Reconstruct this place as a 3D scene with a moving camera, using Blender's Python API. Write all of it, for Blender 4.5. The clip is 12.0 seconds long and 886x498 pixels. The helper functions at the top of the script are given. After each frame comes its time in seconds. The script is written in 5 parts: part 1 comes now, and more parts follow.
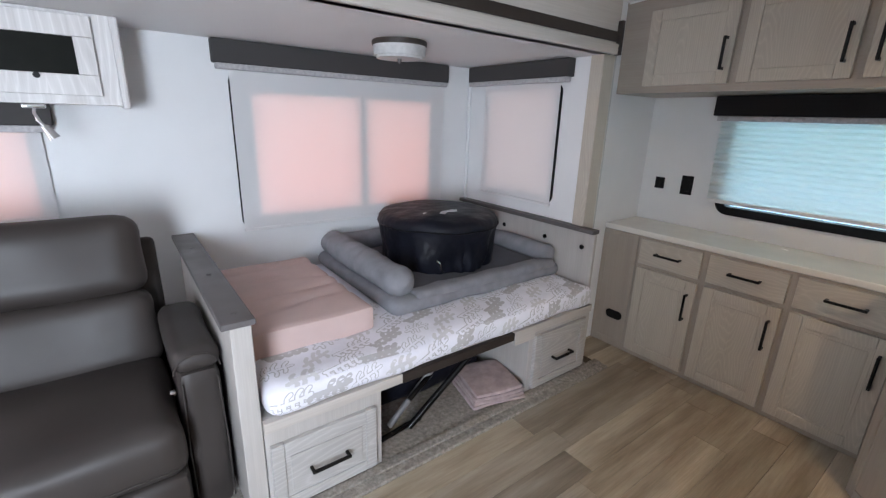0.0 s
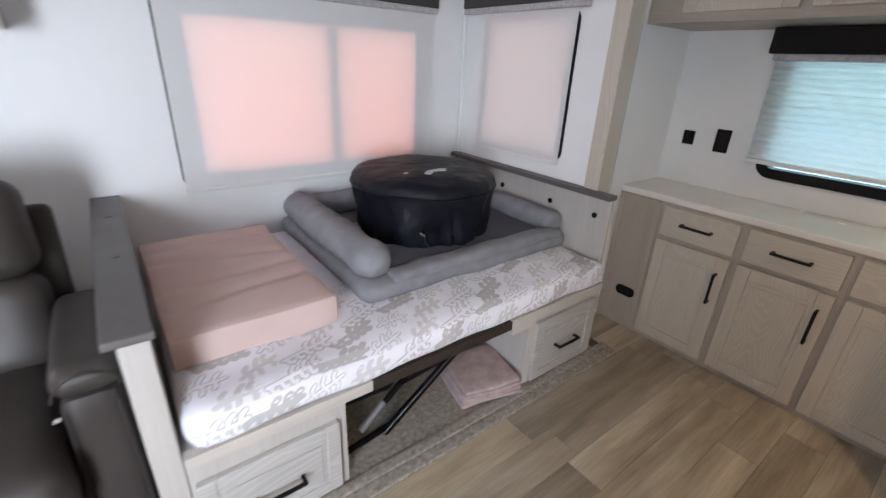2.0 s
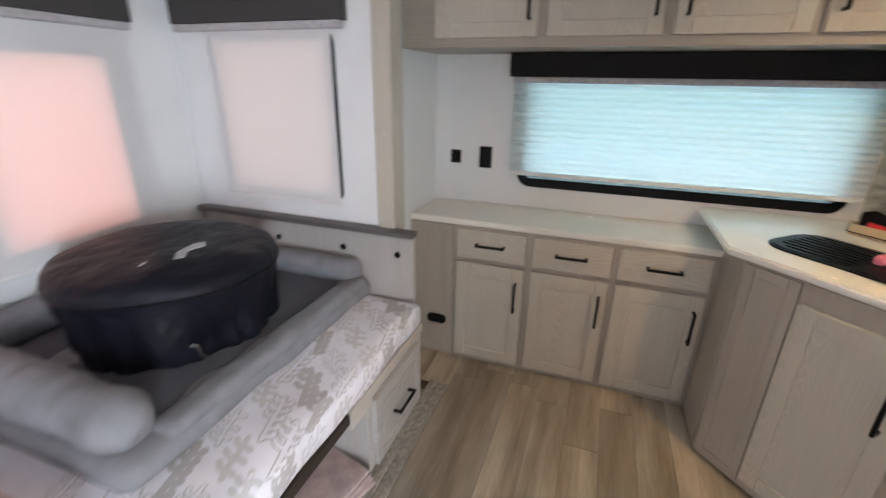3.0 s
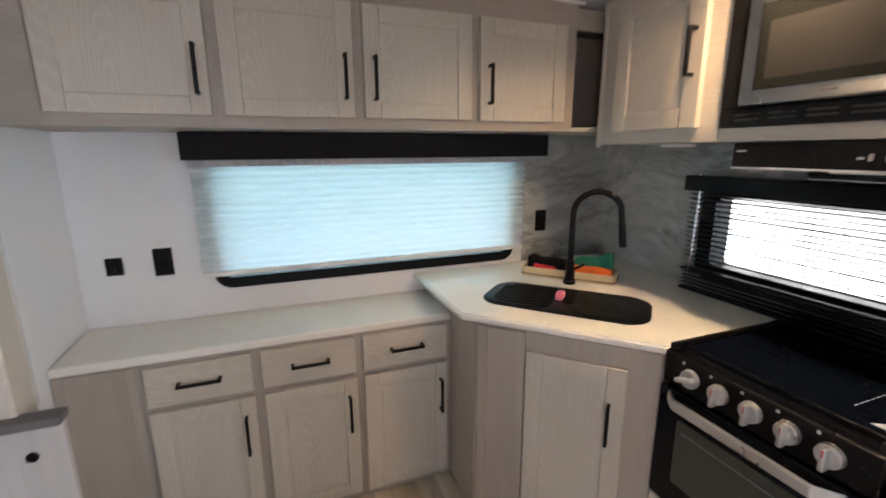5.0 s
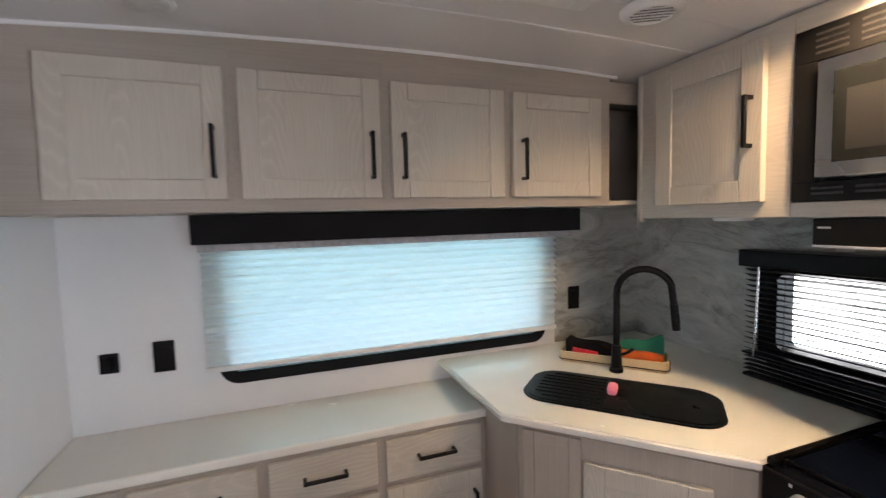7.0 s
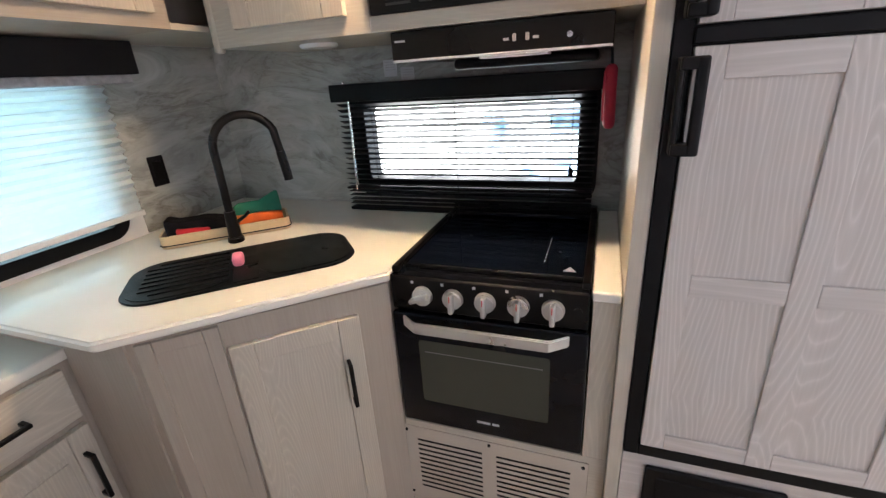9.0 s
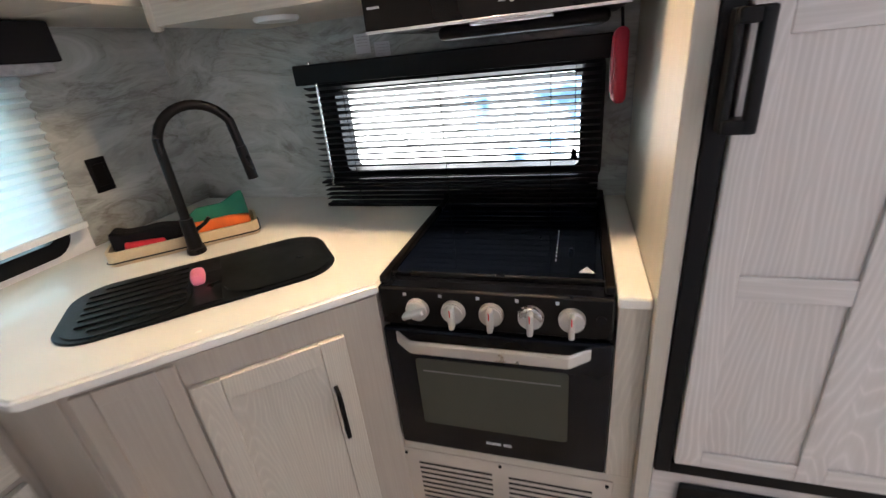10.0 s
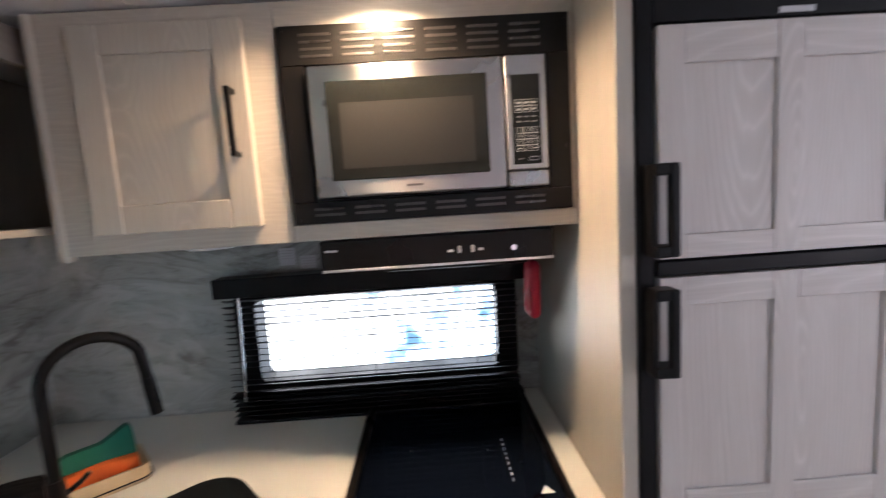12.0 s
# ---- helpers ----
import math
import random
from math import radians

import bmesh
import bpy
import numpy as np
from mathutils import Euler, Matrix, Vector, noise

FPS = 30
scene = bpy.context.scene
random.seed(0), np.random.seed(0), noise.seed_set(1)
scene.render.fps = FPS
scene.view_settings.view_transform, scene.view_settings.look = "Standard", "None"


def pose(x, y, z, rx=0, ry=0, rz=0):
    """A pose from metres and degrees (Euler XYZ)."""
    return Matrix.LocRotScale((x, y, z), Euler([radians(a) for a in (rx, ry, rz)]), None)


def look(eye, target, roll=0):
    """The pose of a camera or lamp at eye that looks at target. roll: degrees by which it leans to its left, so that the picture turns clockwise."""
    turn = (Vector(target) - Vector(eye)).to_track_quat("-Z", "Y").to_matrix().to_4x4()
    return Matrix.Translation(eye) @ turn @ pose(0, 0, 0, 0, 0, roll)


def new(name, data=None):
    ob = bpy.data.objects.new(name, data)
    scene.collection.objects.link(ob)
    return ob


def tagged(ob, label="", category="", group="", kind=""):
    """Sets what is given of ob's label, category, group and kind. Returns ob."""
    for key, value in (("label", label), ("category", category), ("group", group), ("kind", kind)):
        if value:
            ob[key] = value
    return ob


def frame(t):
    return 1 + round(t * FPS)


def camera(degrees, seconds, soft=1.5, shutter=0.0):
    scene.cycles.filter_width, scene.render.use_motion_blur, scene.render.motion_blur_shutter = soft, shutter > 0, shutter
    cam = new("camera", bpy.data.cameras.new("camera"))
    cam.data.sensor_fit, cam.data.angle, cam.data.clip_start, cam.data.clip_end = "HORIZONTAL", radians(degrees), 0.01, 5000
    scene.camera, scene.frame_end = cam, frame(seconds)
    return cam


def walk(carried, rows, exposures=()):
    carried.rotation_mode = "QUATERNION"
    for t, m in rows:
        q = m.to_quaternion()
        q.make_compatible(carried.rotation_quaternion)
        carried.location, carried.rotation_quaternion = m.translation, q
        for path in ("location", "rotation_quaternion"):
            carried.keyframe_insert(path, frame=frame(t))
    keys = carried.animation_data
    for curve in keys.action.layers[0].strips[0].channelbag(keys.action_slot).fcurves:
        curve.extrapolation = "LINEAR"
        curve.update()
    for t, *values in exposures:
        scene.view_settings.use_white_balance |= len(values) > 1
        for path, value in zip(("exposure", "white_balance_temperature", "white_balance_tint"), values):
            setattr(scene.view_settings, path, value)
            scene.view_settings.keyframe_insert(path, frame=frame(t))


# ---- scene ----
from mathutils.bvhtree import BVHTree

cam = camera(91.0, 12.0, soft=1.3, shutter=0.5)
PATH = [
    (0, (0.097, 0.175, 1.405), (1.254, 1.701, 0.829), 1.8),
    (0.5, (0.093, 0.187, 1.397), (1.243, 1.711, 0.802), 1.9),
    (1, (0.098, 0.208, 1.383), (1.229, 1.728, 0.741), 2.0),
    (1.5, (0.185, 0.311, 1.354), (1.281, 1.825, 0.642), 1.4),
    (2, (0.381, 0.482, 1.367), (1.516, 1.927, 0.577), 2.7),
    (2.5, (0.475, 0.686, 1.427), (1.942, 1.809, 0.662), 3.5),
    (3, (0.583, 0.837, 1.434), (2.343, 1.459, 0.716), 1.0),
    (3.5, (0.778, 0.9, 1.442), (2.624, 1.249, 0.754), -1.3),
    (3.7, (0.834, 0.873, 1.433), (2.698, 1.1, 0.745), -2.0),
    (5.3, (0.892, 1.001, 1.511), (2.687, 0.189, 1.167), -0.2),
    (5.5, (0.885, 1.025, 1.525), (2.7, 0.223, 1.27), -0.8),
    (6, (0.867, 1.076, 1.551), (2.744, 0.407, 1.388), -2.3),
    (6.5, (0.931, 1.085, 1.542), (2.833, 0.483, 1.403), -2.0),
    (6.7, (0.996, 1.049, 1.539), (2.896, 0.439, 1.405), -1.8),
    (8.3, (1.268, 0.904, 1.443), (2.385, -0.674, 0.932), -2.5),
    (8.5, (1.264, 0.877, 1.414), (2.17, -0.786, 0.771), -3.1),
    (9, (1.277, 0.857, 1.398), (1.935, -0.879, 0.652), -3.9),
    (9.5, (1.3, 0.828, 1.389), (1.916, -0.893, 0.577), -5.2),
    (10, (1.364, 0.698, 1.386), (1.94, -1.028, 0.557), -6.2),
    (10.5, (1.416, 0.604, 1.432), (1.975, -1.149, 0.647), -7.2),
    (11, (1.523, 0.61, 1.57), (1.872, -1.301, 1.092), -5.5),
    (11.5, (1.582, 0.697, 1.595), (1.871, -1.259, 1.295), -4.8),
    (12, (1.567, 0.722, 1.592), (1.513, -1.265, 1.365), -3.7),
]
walk(cam, [(t, look(eye, target, roll)) for t, eye, target, roll in PATH], exposures=[(0, -0.15, 6400, 14), (1.5, -0.15, 6500, 14), (2, 0.02, 6650, 15), (3.5, 0.20, 6800, 14), (5.5, 0.25, 6650, 17), (6.5, 0.23, 6650, 17), (8.5, 0.20, 6500, 15), (9.0, 0.56, 6500, 16), (9.5, 0.60, 6500, 17), (10.5, 0.45, 6450, 14), (11.5, 0.20, 6200, 17), (12, 0.27, 6200, 19)])

# ---- world, lights ----
world = bpy.data.worlds.new("sky")
scene.world = world
world.use_nodes = True
wn = world.node_tree.nodes
sky = wn.new("ShaderNodeTexSky")
sky.sky_type, sky.sun_disc = "NISHITA", False
sky.sun_elevation, sky.sun_rotation = radians(50), radians(200)
world.node_tree.links.new(sky.outputs[0], wn["Background"].inputs[0])
wn["Background"].inputs[1].default_value = 0.1


def area(name, eye, target, w, h, power, col):
    ob = new(name, bpy.data.lights.new(name, "AREA"))
    ob.data.shape, ob.data.size, ob.data.size_y, ob.data.energy, ob.data.color = "RECTANGLE", w, h, power, col
    ob.matrix_world = look(eye, target)
    return ob


# daylight fill behind the walk's start: assumed door, added slide-out opening, blank front wall
area("door_daylight", (-0.95, -0.74, 1.10), (0.25, 1.5, 0.80), 0.58, 1.25, 64, (0.78, 0.89, 1.0)).data.spread = radians(140)
area("slide_daylight", (-1.55, 2.70, 1.23), (-0.6, 0.4, 0.9), 0.58, 0.58, 16, (0.92, 0.95, 1.0))
area("front_daylight", (-1.93, 0.6, 1.3), (0, 0.6, 1.1), 1.3, 0.8, 5, (0.84, 0.92, 1.0))
# the roof vent's daylight
area("vent_daylight", (1.857, 0.442, 2.6), (1.857, 0.442, 0), 0.5, 0.5, 22, (0.90, 1.0, 0.96))

# ---- materials ----
def material(name, col, rough=0.5, metal=0.0):
    m = bpy.data.materials.new(name)
    m.use_nodes = True
    b = m.node_tree.nodes["Principled BSDF"]
    b.inputs["Base Color"].default_value = (*col, 1)
    b.inputs["Roughness"].default_value = rough
    b.inputs["Metallic"].default_value = metal
    return m, m.node_tree, b


def node(nt, kind, **kw):
    n = nt.nodes.new(kind)
    for k, v in kw.items():
        n.inputs[k.replace("_", " ")].default_value = v
    return n


def coords(nt, scale, shuffle=True):
    """Object coordinates at a scale, shifted piece by piece."""
    tc = nt.nodes.new("ShaderNodeTexCoord")
    mp = nt.nodes.new("ShaderNodeMapping")
    mp.inputs["Scale"].default_value = scale
    nt.links.new(tc.outputs["Object"], mp.inputs["Vector"])
    if shuffle:
        info = nt.nodes.new("ShaderNodeObjectInfo")
        mul = nt.nodes.new("ShaderNodeMath")
        mul.operation = "MULTIPLY"
        mul.inputs[1].default_value = 37.0
        nt.links.new(info.outputs["Random"], mul.inputs[0])
        nt.links.new(mul.outputs[0], mp.inputs["Location"])
    return mp


def ramp(nt, fac, stops):
    r = nt.nodes.new("ShaderNodeValToRGB")
    el = r.color_ramp.elements
    while len(el) < len(stops):
        el.new(0.5)
    for e, (p, c) in zip(el, stops):
        e.position, e.color = p, (*c, 1)
    nt.links.new(fac, r.inputs[0])
    return r


def mixc(nt, kind, fac, a, b):
    m = nt.nodes.new("ShaderNodeMix")
    m.data_type, m.blend_type = "RGBA", kind
    if isinstance(fac, float):
        m.inputs[0].default_value = fac
    else:
        nt.links.new(fac, m.inputs[0])
    nt.links.new(a, m.inputs[6])
    nt.links.new(b, m.inputs[7])
    return m.outputs[2]


def bump(nt, b, height, strength, dist=0.002):
    n = nt.nodes.new("ShaderNodeBump")
    n.inputs["Strength"].default_value, n.inputs["Distance"].default_value = strength, dist
    nt.links.new(height, n.inputs["Height"])
    nt.links.new(n.outputs[0], b.inputs["Normal"])


def mottled(name, col, rough, metal=0.0, vary=0.12, scale=8.0, fine=220.0, relief=0.08, spread=0.12, spec=0.5, dist=0.001):
    """Plain paint, plastic, leather or metal: soft blotches, fine grain, uneven gloss."""
    m, nt, b = material(name, col, rough, metal)
    b.inputs["Specular IOR Level"].default_value = spec
    mp = coords(nt, (1, 1, 1))
    n1 = node(nt, "ShaderNodeTexNoise", Scale=scale, Detail=4.0)
    n2 = node(nt, "ShaderNodeTexNoise", Scale=fine, Detail=2.0)
    for n in (n1, n2):
        nt.links.new(mp.outputs[0], n.inputs["Vector"])
    lo, hi = [c * (1 - vary) for c in col], [min(1, c * (1 + vary)) for c in col]
    r = ramp(nt, n1.outputs[0], [(0.3, lo), (0.7, hi)])
    nt.links.new(r.outputs[0], b.inputs["Base Color"])
    rr = ramp(nt, n1.outputs[0], [(0.3, [max(0.02, rough - spread)] * 3), (0.75, [min(1, rough + spread)] * 3)])
    nt.links.new(rr.outputs[0], b.inputs["Roughness"])
    bump(nt, b, n2.outputs[0], relief, dist)
    return m


def calc(nt, op, a, b=0.0, c=None):
    """One step of arithmetic on node sockets or numbers."""
    n = nt.nodes.new("ShaderNodeMath")
    n.operation = op
    for k, v in enumerate((a, b) if c is None else (a, b, c)):
        if isinstance(v, (int, float)):
            n.inputs[k].default_value = v
        else:
            nt.links.new(v, n.inputs[k])
    return n.outputs[0]


def cathedral(nt, axis, bands):
    """Growth rings of a plain-sawn board: nested arches along the grain, uneven in width."""
    tc = nt.nodes.new("ShaderNodeTexCoord")
    sep = nt.nodes.new("ShaderNodeSeparateXYZ")
    nt.links.new(tc.outputs["Object"], sep.inputs[0])
    ax = {"x": "XYZ", "y": "YXZ", "z": "ZXY"}[axis]
    info = nt.nodes.new("ShaderNodeObjectInfo")
    shift = calc(nt, "MULTIPLY", info.outputs["Random"], 5.3)
    lateral = calc(nt, "PINGPONG", calc(nt, "ADD", calc(nt, "ADD", sep.outputs[ax[1]], sep.outputs[ax[2]]), shift), 0.17)
    along = calc(nt, "MULTIPLY", calc(nt, "PINGPONG", calc(nt, "MULTIPLY_ADD", shift, 0.7, sep.outputs[ax[0]]), 0.55), 0.17)
    r = calc(nt, "SQRT", calc(nt, "MULTIPLY_ADD", lateral, lateral, calc(nt, "MULTIPLY", along, along)))
    warp = node(nt, "ShaderNodeTexNoise", Scale=1.0, Detail=3.0, Roughness=0.45)
    scale = {"x": (1.6, 9, 9), "y": (9, 1.6, 9), "z": (9, 9, 1.6)}[axis]
    nt.links.new(coords(nt, scale).outputs[0], warp.inputs["Vector"])
    r = calc(nt, "MULTIPLY_ADD", warp.outputs[0], 0.065, r)
    return calc(nt, "PINGPONG", calc(nt, "MULTIPLY", r, bands * 4.0), 0.5)


def wood(name, light, dark, axis="z", rough=0.45, rings=True, cell=1.0, figure=0.5, bands=11.0):
    """Limed laminate: fine streaks along the grain with pale cathedral figure."""
    m, nt, b = material(name, light, rough)
    long = {"x": (1.6, 11, 11), "y": (11, 1.6, 11), "z": (11, 11, 1.6)}[axis]
    fine = {"x": (5, 220, 220), "y": (220, 5, 220), "z": (220, 220, 5)}[axis]
    n1 = node(nt, "ShaderNodeTexNoise", Scale=cell, Detail=5.0, Roughness=0.6)
    n2 = node(nt, "ShaderNodeTexNoise", Scale=1.0, Detail=3.0)
    nt.links.new(coords(nt, long).outputs[0], n1.inputs["Vector"])
    nt.links.new(coords(nt, fine).outputs[0], n2.inputs["Vector"])
    base = ramp(nt, n1.outputs[0], [(0.3, dark), (0.68, light)])
    streak = ramp(nt, n2.outputs[0], [(0.3, (0.92, 0.915, 0.91)), (0.65, (1, 1, 1))])
    out = mixc(nt, "MULTIPLY", 1.0, base.outputs[0], streak.outputs[0])
    if rings:
        fig = ramp(nt, cathedral(nt, axis, bands), [(0.0, (1.26, 1.26, 1.27)), (0.13, (1.05, 1.05, 1.05)), (0.30, (0.97, 0.968, 0.965)), (0.5, (0.94, 0.936, 0.93))])
        out = mixc(nt, "MULTIPLY", figure, out, fig.outputs[0])
    nt.links.new(out, b.inputs["Base Color"])
    bump(nt, b, n2.outputs[0], 0.18, 0.0008)
    return m


LIGHT, DARK = (0.525, 0.48, 0.412), (0.485, 0.44, 0.374)
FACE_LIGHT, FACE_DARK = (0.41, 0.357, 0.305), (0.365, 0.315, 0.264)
M_WOOD = wood("limed_wood", LIGHT, DARK, "z", bands=28.0, figure=0.42)
M_SIDE = wood("smooth_limed_panel", (0.54, 0.495, 0.425), (0.51, 0.465, 0.395), "z", rings=False)
M_WOOD_X = wood("limed_wood_along_x", LIGHT, DARK, "x", figure=0.22, bands=20.0)
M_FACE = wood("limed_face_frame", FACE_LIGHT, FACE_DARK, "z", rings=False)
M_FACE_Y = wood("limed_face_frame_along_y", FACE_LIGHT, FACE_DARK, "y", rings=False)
M_WOOD_Y = wood("limed_wood_along_y", LIGHT, DARK, "y", figure=0.35, bands=20.0)
M_PALE = wood("pale_limed_wood", (0.575, 0.54, 0.52), (0.52, 0.485, 0.465), "z", figure=0.62, bands=26.0)
M_PALE_X = wood("pale_limed_wood_along_x", (0.575, 0.54, 0.52), (0.52, 0.485, 0.465), "x", figure=0.4)
M_DRAWER = wood("grey_limed_drawer", (0.47, 0.455, 0.44), (0.41, 0.395, 0.38), "x", figure=0.6, bands=16.0)
M_WHITEWOOD = wood("whitewashed_wood", (0.74, 0.73, 0.72), (0.60, 0.58, 0.57), "z")
M_WALL = mottled("white_wallboard", (0.77, 0.775, 0.78), 0.48, vary=0.03, scale=3, fine=500, relief=0.12)
M_CEIL = mottled("ceiling_board", (0.72, 0.71, 0.71), 0.6, vary=0.03, scale=2, fine=400, relief=0.1)
M_COUNTER = mottled("white_counter", (0.76, 0.735, 0.68), 0.22, vary=0.02, scale=6, fine=600, relief=0.02, spread=0.06)
M_BLACK = mottled("black_plastic", (0.006, 0.006, 0.007), 0.42, vary=0.2, spec=0.15)
M_BLACKMETAL = mottled("black_metal", (0.0055, 0.005, 0.005), 0.34, vary=0.2, spec=0.18)
M_ENAMEL = mottled("black_enamel", (0.005, 0.006, 0.009), 0.14, vary=0.2, relief=0.0, spread=0.04, spec=0.2)
M_STEEL = mottled("brushed_steel", (0.45, 0.44, 0.435), 0.30, metal=1.0, vary=0.05, spread=0.05)
sb = M_STEEL.node_tree.nodes["Principled BSDF"]
sb.inputs["Anisotropic"].default_value, sb.inputs["Anisotropic Rotation"].default_value = 0.85, 0.25
tan = M_STEEL.node_tree.nodes.new("ShaderNodeTangent")
tan.direction_type, tan.axis = "RADIAL", "Z"
M_STEEL.node_tree.links.new(tan.outputs[0], sb.inputs["Tangent"])
M_CHROME = mottled("chrome", (0.75, 0.75, 0.76), 0.12, metal=1.0, vary=0.03)
M_ALU = mottled("satin_aluminium", (0.66, 0.66, 0.67), 0.38, metal=0.85, vary=0.05)
M_GLASSBLACK = mottled("smoked_glass", (0.012, 0.013, 0.012), 0.08, vary=0.1, relief=0.0, spread=0.02, spec=0.3)
M_OVENGLASS = mottled("oven_glass", (0.055, 0.058, 0.046), 0.22, vary=0.1, scale=2.0, relief=0.0, spread=0.0, spec=0.3)
M_LEATHER = mottled("grey_leather", (0.040, 0.033, 0.030), 0.48, vary=0.12, scale=5, fine=350, relief=0.35, spread=0.08, spec=0.35)
M_CAPDARK = mottled("dark_taupe_vinyl", (0.11, 0.10, 0.10), 0.5, vary=0.08)
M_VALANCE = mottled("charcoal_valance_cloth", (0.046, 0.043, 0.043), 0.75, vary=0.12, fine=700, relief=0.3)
# charcoal cloth again, its backlit shade at the rear window put into the colour
M_VALANCE_SHADED = mottled("shaded_valance_cloth", (0.012, 0.011, 0.012), 0.75, vary=0.12, fine=700, relief=0.3, spec=0.2)
M_HEM = mottled("grey_hem", (0.42, 0.41, 0.42), 0.5, vary=0.2, scale=60)
M_FELT = mottled("grey_plush", (0.215, 0.215, 0.235), 0.95, vary=0.14, scale=14, fine=420, relief=0.6)
M_FELT_DARK = mottled("dark_grey_plush", (0.085, 0.088, 0.105), 0.95, vary=0.14, scale=14, fine=420, relief=0.6)
M_PINK = mottled("dusty_pink_velour", (0.55, 0.415, 0.385), 0.9, vary=0.07, scale=5, fine=500, relief=0.4)
M_TOWEL = mottled("mauve_towel", (0.42, 0.33, 0.33), 0.95, vary=0.18, scale=25, fine=500, relief=0.7)
M_BAG = mottled("black_nylon", (0.006, 0.0068, 0.012), 0.52, spec=0.20, vary=0.3, scale=10, fine=9, relief=0.55, dist=0.03)
M_RED = mottled("red_silicone", (0.50, 0.02, 0.05), 0.55, vary=0.12)
M_GREEN = mottled("green_cloth", (0.01, 0.13, 0.085), 0.9, vary=0.2, fine=400, relief=0.6)
M_ORANGE = mottled("orange_cloth", (0.75, 0.14, 0.02), 0.8, vary=0.2)
M_REDCLOTH = mottled("red_cloth", (0.6, 0.02, 0.03), 0.8, vary=0.2)
M_BLACKCLOTH = mottled("black_cotton", (0.010, 0.009, 0.010), 0.95, vary=0.3, fine=60, relief=0.8, spec=0.1, dist=0.006)
M_SPONGE = mottled("pink_sponge", (0.80, 0.22, 0.32), 0.9, vary=0.1, fine=150, relief=0.8)
M_TRAY = wood("bamboo_tray", (0.66, 0.52, 0.33), (0.54, 0.41, 0.24), "x", rings=False)
M_WHITEPLASTIC = mottled("white_plastic", (0.78, 0.78, 0.77), 0.4, vary=0.03)
M_GLOSSWHITE = mottled("glossy_white_strip", (0.50, 0.50, 0.48), 0.07, vary=0.02, relief=0.0, spread=0.02, spec=0.6)
M_SINK = mottled("black_composite", (0.005, 0.006, 0.0065), 0.38, spec=0.2, vary=0.2, fine=600, relief=0.2)
M_LABEL = mottled("grey_print", (0.55, 0.56, 0.57), 0.6, vary=0.1)


def carpet_material():
    m, nt, b = material("beige_carpet", (0.3, 0.27, 0.25), 1.0)
    mp = coords(nt, (1, 1, 1), False)
    n1 = node(nt, "ShaderNodeTexNoise", Scale=55.0, Detail=4.0, Roughness=0.7)
    n2 = node(nt, "ShaderNodeTexNoise", Scale=420.0, Detail=2.0)
    for n in (n1, n2):
        nt.links.new(mp.outputs[0], n.inputs["Vector"])
    r = ramp(nt, n1.outputs[0], [(0.3, (0.19, 0.17, 0.155)), (0.5, (0.31, 0.28, 0.25)), (0.7, (0.43, 0.395, 0.36))])
    nt.links.new(r.outputs[0], b.inputs["Base Color"])
    bump(nt, b, n2.outputs[0], 0.8, 0.004)
    return m


M_CARPET = carpet_material()


def plank_material():
    m, nt, b = material("vinyl_plank", (0.4, 0.33, 0.24), 0.34)
    n1 = node(nt, "ShaderNodeTexNoise", Scale=1.0, Detail=5.0, Roughness=0.6)
    n2 = node(nt, "ShaderNodeTexNoise", Scale=1.0, Detail=3.0)
    nt.links.new(coords(nt, (1.3, 10, 1)).outputs[0], n1.inputs["Vector"])
    nt.links.new(coords(nt, (6, 190, 1)).outputs[0], n2.inputs["Vector"])
    base = ramp(nt, n1.outputs[0], [(0.28, (0.200, 0.160, 0.115)), (0.48, (0.340, 0.285, 0.215)), (0.72, (0.50, 0.438, 0.355))])
    streak = ramp(nt, n2.outputs[0], [(0.3, (0.86, 0.855, 0.85)), (0.6, (1, 1, 1))])
    info = nt.nodes.new("ShaderNodeObjectInfo")
    tone = ramp(nt, info.outputs["Random"], [(0.0, (0.68, 0.675, 0.68)), (0.5, (0.98, 0.97, 0.95)), (1.0, (1.30, 1.28, 1.26))])
    out = mixc(nt, "MULTIPLY", 1.0, base.outputs[0], streak.outputs[0])
    out = mixc(nt, "MULTIPLY", 1.0, out, tone.outputs[0])
    nt.links.new(out, b.inputs["Base Color"])
    bump(nt, b, n2.outputs[0], 0.15, 0.0008)
    return m


M_PLANK = plank_material()
M_GROUT = mottled("dark_joint", (0.10, 0.08, 0.06), 0.8)


def marble_material():
    m, nt, b = material("grey_marble_panel", (0.4, 0.42, 0.4), 0.35)
    mp = coords(nt, (1.0, 1.0, 2.4), False)
    warp = node(nt, "ShaderNodeTexNoise", Scale=1.6, Detail=5.0, Distortion=1.2)
    nt.links.new(mp.outputs[0], warp.inputs["Vector"])
    add = nt.nodes.new("ShaderNodeVectorMath")
    add.operation = "MULTIPLY_ADD"
    add.inputs[1].default_value = (1.5, 1.5, 1.5)
    nt.links.new(warp.outputs["Color"], add.inputs[0])
    nt.links.new(mp.outputs[0], add.inputs[2])
    n1 = node(nt, "ShaderNodeTexNoise", Scale=2.2, Detail=7.0, Roughness=0.62, Distortion=0.8)
    nt.links.new(add.outputs[0], n1.inputs["Vector"])
    base = ramp(nt, n1.outputs[0], [(0.30, (0.20, 0.20, 0.185)), (0.45, (0.36, 0.375, 0.355)), (0.58, (0.46, 0.48, 0.46)), (0.75, (0.60, 0.62, 0.60))])
    n2 = node(nt, "ShaderNodeTexNoise", Scale=1.5, Detail=5.0, Roughness=0.55, Distortion=1.6)
